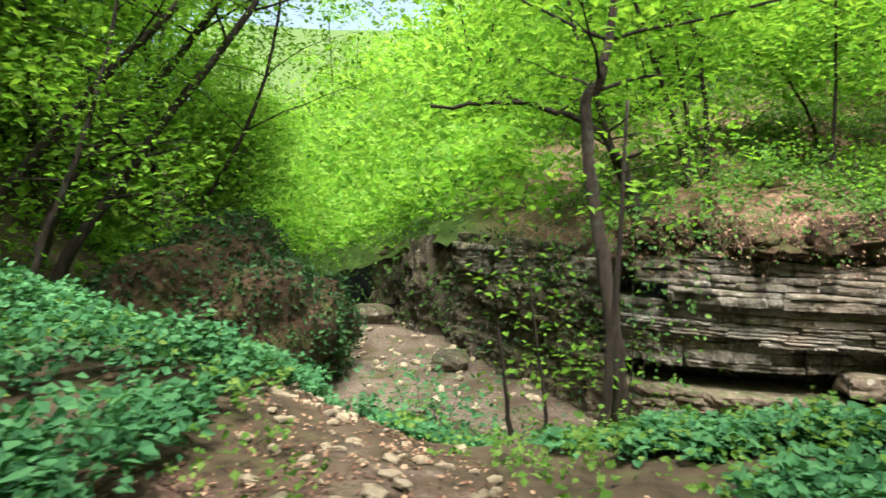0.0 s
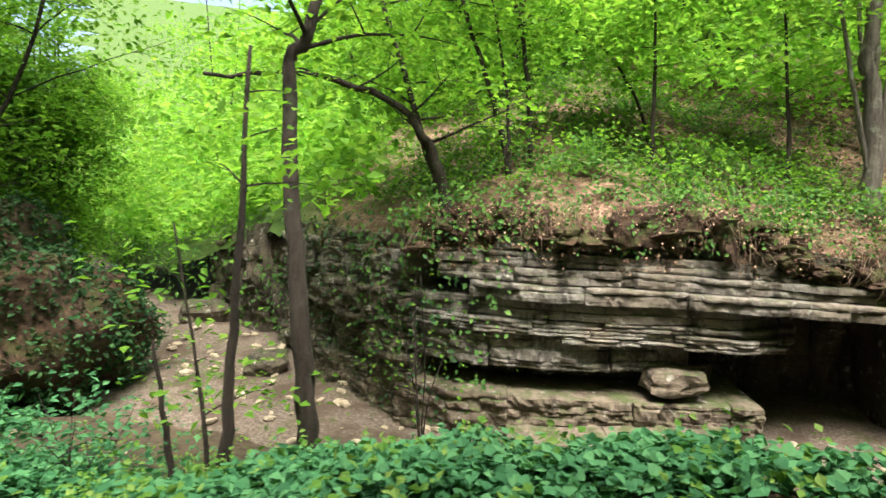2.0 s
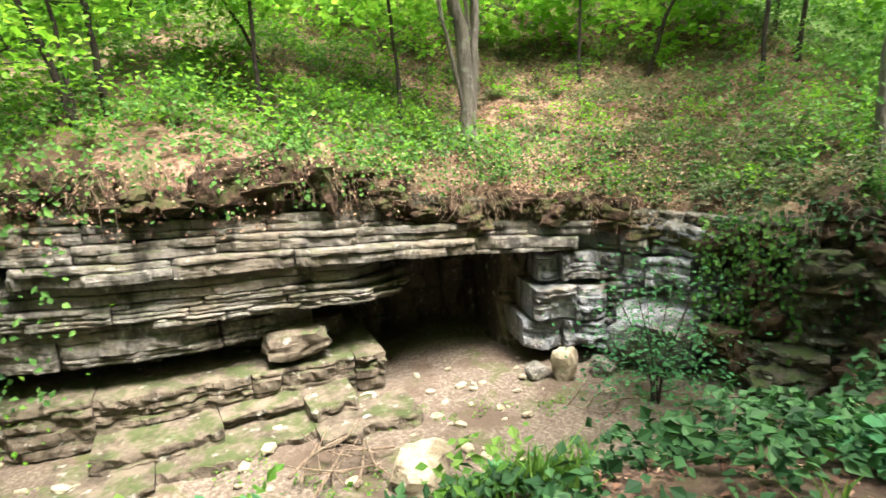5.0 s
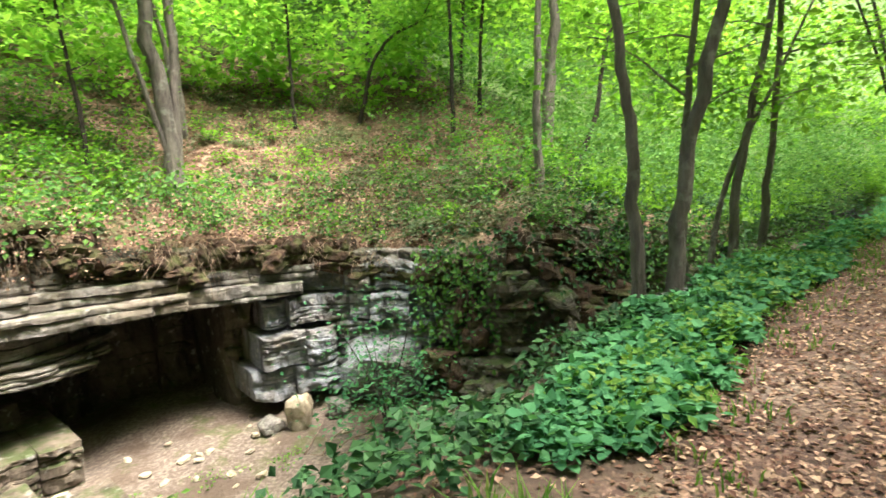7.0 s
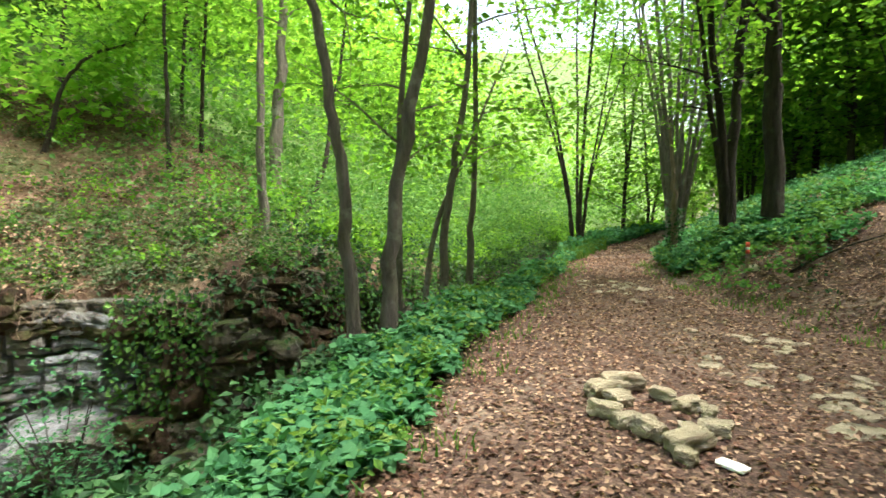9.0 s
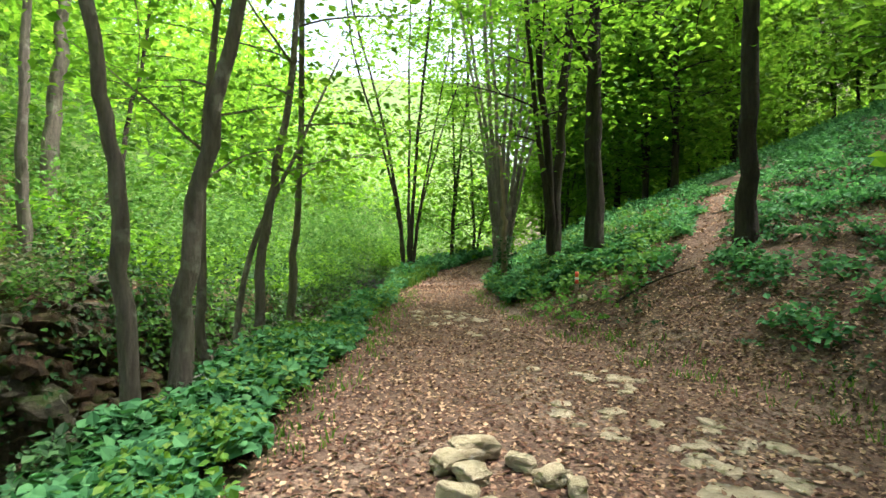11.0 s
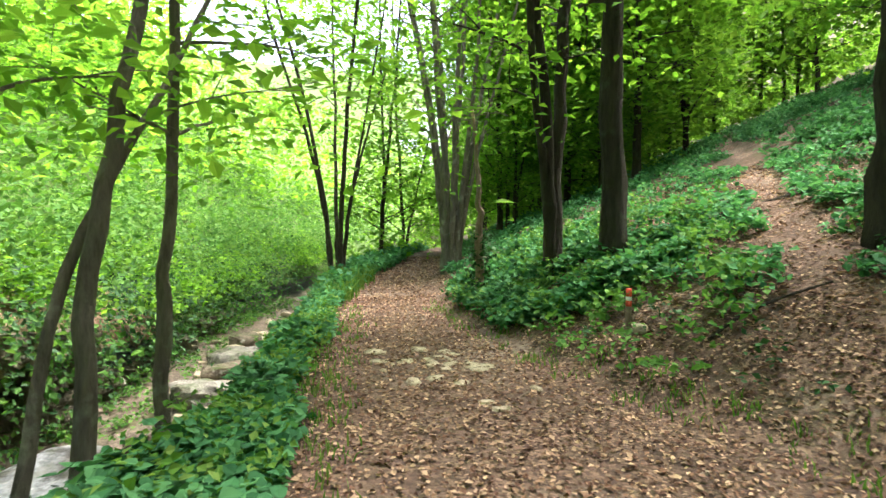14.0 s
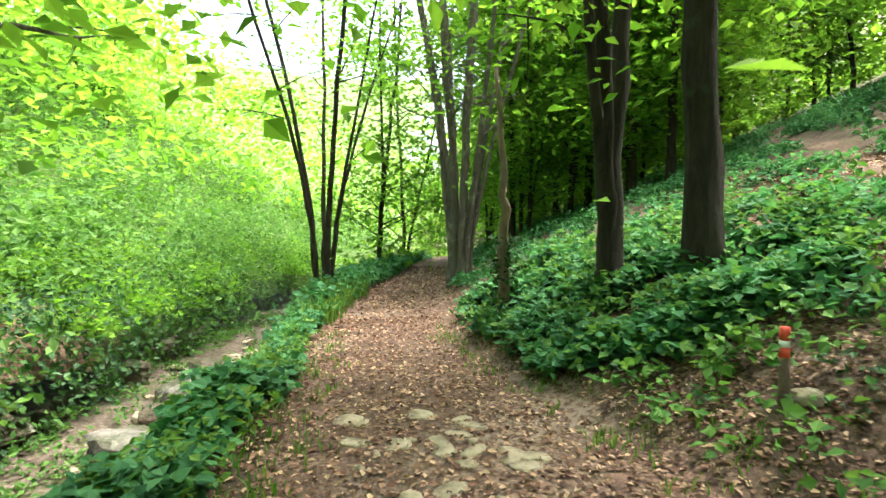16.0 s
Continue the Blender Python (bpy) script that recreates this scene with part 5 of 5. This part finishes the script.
far_woods("bushes", 150, (9, 25, 5, 19), lambda x, y: (side_of(EDGE, x, y)[0] > 0.5) & (side_of(EDGE, x, y)[0] < 9) & patchy(x, y, 1.7, 81, -0.1), lambda x, y: hh(x, y) - 0.15, 0.7, 0.075, LEAF_SHRUB, "greyish green shrubs on the leaf-strewn slope", 51, 0.17)
far_woods("bushes", 110, (4, 24, 5, 19), lambda x, y: (side_of(EDGE, x, y)[0] > 0.1) & (side_of(EDGE, x, y)[0] < 8) & patchy(x, y, 1.5, 82, 0.15), lambda x, y: hh(x, y) - 0.15, 0.9, 0.085, LEAF_CANOPY, "fresh green shrubs on the slope above the rock", 52, 0.2)

# hanging plants on the rock
def hanging(name, u0, u1, low, high, count, out, size, mat, label, seed):
    r = np.random.RandomState(seed)
    pos, nor = [], []
    for k in range(count):
        u = r.uniform(u0, u1)
        x, y, nx, ny, _ = edge_at(u)
        c = ripple(u, 0 * u, 1.5, seed)
        z = low + (high - low) * (r.uniform(0, 1) ** (0.7 + 0.5 * c))
        o = out + r.exponential(0.12)
        pos.append((x + nx * o, y + ny * o, z))
        nor.append((nx, ny, 0.6))
    v, f = leaves(np.array(pos), size, 0.45, 0.4, 0.7, np.array(nor), seed)
    return tagged(new(name, mesh_of(name, v, f, mat)), label, "hanging plants", kind="stuff")


hanging("ivy_curtain", U(0.6, 17.5), ub + 0.6, -3.0, 1.0, 600, 0.2, 0.11, LEAF_IVY, "dark ivy and brambles hanging over the turned rock face", 1)
hanging("ivy_curtain", U(2.6, 13.6), ub + 1.5, -2.2, 1.4, 380, 0.3, 0.11, LEAF_BUSH, "green shrubs on the corner of the rock", 2)
hanging("ivy_curtain", ue - 0.9, ue + 0.9, -2.7, 0.0, 650, 0.3, 0.1, LEAF_BUSH, "leafy bush growing against the end of the rock", 3)
hanging("ivy_curtain", ue - 0.6, U(24, 2.8), -2.6, 0.4, 1900, 0.3, 0.09, LEAF_IVY, "dark ivy and scrub hanging on the far bank", 4)
hanging("ivy_curtain", U(17, 3.9), U(34, 1.4), -2.6, 0.3, 2600, 0.15, 0.12, LEAF_BUSH, "green shrubs leaning over the stream", 5)
hanging("dry_roots", ub, uc + 2.5, 0.0, 1.25, 3000, 0.12, 0.05, LEAF_DRY, "brown dead leaves and roots caught on the rim of the rock", 6)
hanging("weeds", ub, uc + 1.0, 0.35, 1.6, 1500, 0.14, 0.085, LEAF_BUSH, "green weeds hanging from the rim of the rock", 7)
hanging("ivy_curtain", U(-12, 36), U(0.6, 17.5), -3.0, -0.5, 1300, 0.2, 0.14, LEAF_BUSH, "bright green shrubs on the far bank", 8)


def strands(name, u0, u1, count, drop, out, mat, label, seed):
    """Thin roots and dry stalks hanging from the rim."""
    r = np.random.RandomState(seed)
    v, f = [], []
    for k in range(count):
        u = r.uniform(u0, u1)
        x, y, nx, ny, top = edge_at(u)
        o, ln = out + r.exponential(0.08), drop * r.uniform(0.3, 1.0) * (0.6 + 0.5 * math.sin(u * 2.1))
        a = np.array((x + nx * o, y + ny * o, top + r.uniform(-0.3, 0.25)))
        b = a + (r.normal(0, 0.12), r.normal(0, 0.12), -ln)
        m = (a + b) / 2 + (nx * 0.08 + r.normal(0, 0.05), ny * 0.08 + r.normal(0, 0.05), 0.05)
        q, g = tube([a, m, b], [0.008, 0.006, 0.002], 3, 0.1, k)
        f.append(g + k * len(q))
        v.append(q)
    return tagged(new(name, mesh_of(name, np.concatenate(v), np.concatenate(f), mat)), label, "roots", kind="stuff")


strands("hanging_roots", ub - 0.5, ue + 2.5, 620, 0.75, 0.12, WOOD_DEAD, "dry brown roots and stalks hanging from the rim of the rock", 1)
# dark overgrown earth bank beside the stony track
bank = new("earth_bank", stone_mesh("earth_bank", (6.0, 5.0, 5.4), SOIL, 21, 0.26, 5, 0.3))
bank.matrix_world = pose(-5.5, 13.9, -1.6, 0, 0, 25)
tagged(bank, "dark overgrown earth bank shaded by trees", "bank", kind="structure")
r = np.random.RandomState(8)
bv = np.array([bank.matrix_world @ v.co for v in bank.data.vertices])
bp = bv[r.randint(0, len(bv), 20000)]
bp = bp + unit(bp - bv.mean(0)) * 0.06 + r.normal(0, 0.08, (20000, 3))
tagged(new("ivy_mat", mesh_of("ivy_mat", *leaves(bp, 0.12, 0.7, 0.4, 0.7, None, 9), LEAF_IVY)), "dark ivy covering the earth bank", "ivy", kind="stuff")

# fallen leaves on the path
f1 = scatter(56000, (4, 21, -6.2, 2.0), lambda x, y: (trail_room(x, y)[0] < 0.25) & (trail_room(x, y)[1] < 1.6), 21)
f2 = scatter(32000, (9.5, 20, -11, -1.5), lambda x, y: (trail_room(x, y)[1] > 0) & (trail_room(x, y)[1] < 6), 22)
f3 = scatter(9000, (-3, 9, 0.2, 6.5), lambda x, y: (trail_room(x, y)[0] < 2.5) | (np.abs(side_of(TRACK, x, y)[0]) < 0.9), 23)
fl = np.concatenate([f1, f2, f3])
pos = np.stack([fl[:, 0], fl[:, 1], ground_height(fl[:, 0], fl[:, 1]) + 0.012], -1)
tagged(new("fallen_leaves", mesh_of("fallen_leaves", *leaves(pos, 0.042, 0.28, 0.5, 0.65, None, 24), LEAF_DRY)), "brown fallen leaves strewn over the dirt path", "leaves", kind="stuff")
f5 = scatter(9000, (20.5, 34, -10, -2), lambda x, y: (trail_room(x, y)[0] < 0.2) & (trail_room(x, y)[1] < 0.8), 27)
pos = np.stack([f5[:, 0], f5[:, 1], ground_height(f5[:, 0], f5[:, 1]) + 0.012], -1)
tagged(new("fallen_leaves", mesh_of("fallen_leaves", *leaves(pos, 0.06, 0.28, 0.5, 0.65, None, 28), LEAF_DRY)), "brown fallen leaves on the far stretch of the path", "leaves", kind="stuff")
f4 = scatter(15000, (9, 24, 5, 18), lambda x, y: (side_of(EDGE, x, y)[0] > 0.05), 25)
pos = np.stack([f4[:, 0], f4[:, 1], hh(f4[:, 0], f4[:, 1]) + 0.02], -1)
tagged(new("fallen_leaves", mesh_of("fallen_leaves", *leaves(pos, 0.08, 0.5, 0.5, 0.65, None, 26), LEAF_DRY)), "brown fallen leaves on the steep slope", "leaves", kind="stuff")


# ---- wood and small things ----
def stick(name, a, b, rad, label, seed, mat=WOOD_DEAD, group="", bow=0.06):
    a, b = np.array(a, float), np.array(b, float)
    f = np.linspace(0, 1, 8)[:, None]
    r = np.random.RandomState(seed)
    line = a + (b - a) * f + np.sin(f * 3.14) * r.normal(0, bow, 3) * np.linalg.norm(b - a)
    ob = new(name, mesh_of(name, *tube(line - a, rad * (1 - 0.5 * f[:, 0]), 7, 0.14, seed), mat, True))
    ob.location = a
    return tagged(ob, label, "branch", group)


z = at_ground
stick("fallen_log", (15.15, -6.85, z(15.15, -6.85) + 0.05), (16.3, -5.95, z(16.3, -5.95) + 0.05), 0.06, "dark fallen log across the side trail", 1, BARK_DARK)
stick("fallen_branch", (14.35, -2.0, z(14.35, -2.0) + 0.02), (14.1, -1.0, z(14.1, -1.0) + 0.02), 0.014, "thin dry branch lying across the path", 2, bow=0.03)
stick("fallen_branch", (13.9, -3.6, z(13.9, -3.6) + 0.05), (13.4, -4.5, z(13.4, -4.5) + 0.05), 0.02, "dry branch on the leafy bank", 3, BARK_DARK)
rr = random.Random(4)
for k in range(16):
    cx, cy = 8.1 + rr.uniform(-0.45, 0.45), 8.5 + rr.uniform(-0.3, 0.3)
    a, ln = rr.uniform(0, 3.14), rr.uniform(0.25, 0.6)
    base = z(cx, cy) + 0.04 + 0.02 * k
    stick("driftwood", (cx - math.cos(a) * ln, cy - math.sin(a) * ln, base), (cx + math.cos(a) * ln, cy + math.sin(a) * ln, base + rr.uniform(0, 0.25)), rr.uniform(0.014, 0.032), "dry stick in a heap of driftwood on the stream bed", 20 + k, group="sticks of the driftwood heap")
for k in range(7):
    cx, cy = 12.9 + rr.uniform(-0.6, 0.8), 7.5 + rr.uniform(-0.5, 0.4)
    a, ln = rr.uniform(0, 3.14), rr.uniform(0.3, 0.7)
    base = z(cx, cy) + 0.03
    stick("driftwood", (cx - math.cos(a) * ln, cy - math.sin(a) * ln, base), (cx + math.cos(a) * ln, cy + math.sin(a) * ln, base + 0.1), 0.016, "thin dry stick washed up below the rock", 50 + k, group="sticks below the rock")
for k in range(70):
    u = U(6.2, 11.2) + (ue + 2 - U(6.2, 11.2)) * rr.random()
    ex, ey, nx, ny, _ = edge_at(u)
    o = rr.uniform(0.3, 6.0)
    cx, cy = ex - nx * o, ey - ny * o
    a, ln = rr.uniform(0, 6.28), rr.uniform(0.3, 1.3)
    base = at_hill(cx, cy) + 0.02
    stick("dry_twig", (cx, cy, base), (cx + math.cos(a) * ln, cy + math.sin(a) * ln, max(base, at_hill(cx + math.cos(a) * ln, cy + math.sin(a) * ln)) + rr.uniform(0.02, 0.5)), rr.uniform(0.006, 0.016), "bleached dry twig lying on the leafy slope", 100 + k, group="dry twigs of the slope")
# worn bedrock showing through the path
for cx, cy, spread_, count in ((9.45, -1.95, 0.45, 26), (11.8, -2.15, 0.4, 16), (15.4, -1.65, 0.55, 26), (10.5, -1.5, 0.3, 10)):
    for k in range(count):
        x, y = cx + rr.gauss(0, spread_), cy + rr.gauss(0, spread_ * 0.6)
        w = rr.uniform(0.07, 0.26)
        boulder("bedrock", (x, y, z(x, y) + 0.004), (w, w * rr.uniform(0.4, 0.9), 0.035), rr.uniform(0, 180), ROCK_PALE, "pale worn bedrock flush with the dirt path", 400 + k, "bedrock patches of the path", 0.4)
stick("hanging_root", (13.1, 9.9, -0.1), (13.55, 9.25, -0.85), 0.03, "bare broken root hanging over the cave mouth", 61)

# red and white painted trail marker
mx, my = 14.72, -3.4
marker = tagged(holder("trail_marker", (mx, my, z(mx, my))), "short wooden trail marker post painted red and white", "marker post")
part("post", mesh_of("post", *tube([(0, 0, -0.1), (0, 0, 0.12), (0, 0, 0.27)], [0.032, 0.031, 0.03], 10, 0.05, 1), WOOD_DEAD, True), marker, "weathered wooden post")
for lo, hi, mat, word in ((0.27, 0.33, PAINT_RED, "red painted band"), (0.33, 0.37, PAINT_WHITE, "white painted band"), (0.37, 0.45, PAINT_RED, "red painted top")):
    part("band", mesh_of("band", *tube([(0, 0, lo), (0, 0, (lo + hi) / 2), (0, 0, hi)], [0.031, 0.031, 0.03], 10, 0.04, 2), mat, True), marker, word)
boulder("stone", (14.6, -3.45, z(14.6, -3.45) + 0.04), (0.16, 0.12, 0.1), 30, ROCK_PALE, "white stone at the foot of the trail marker", 90)
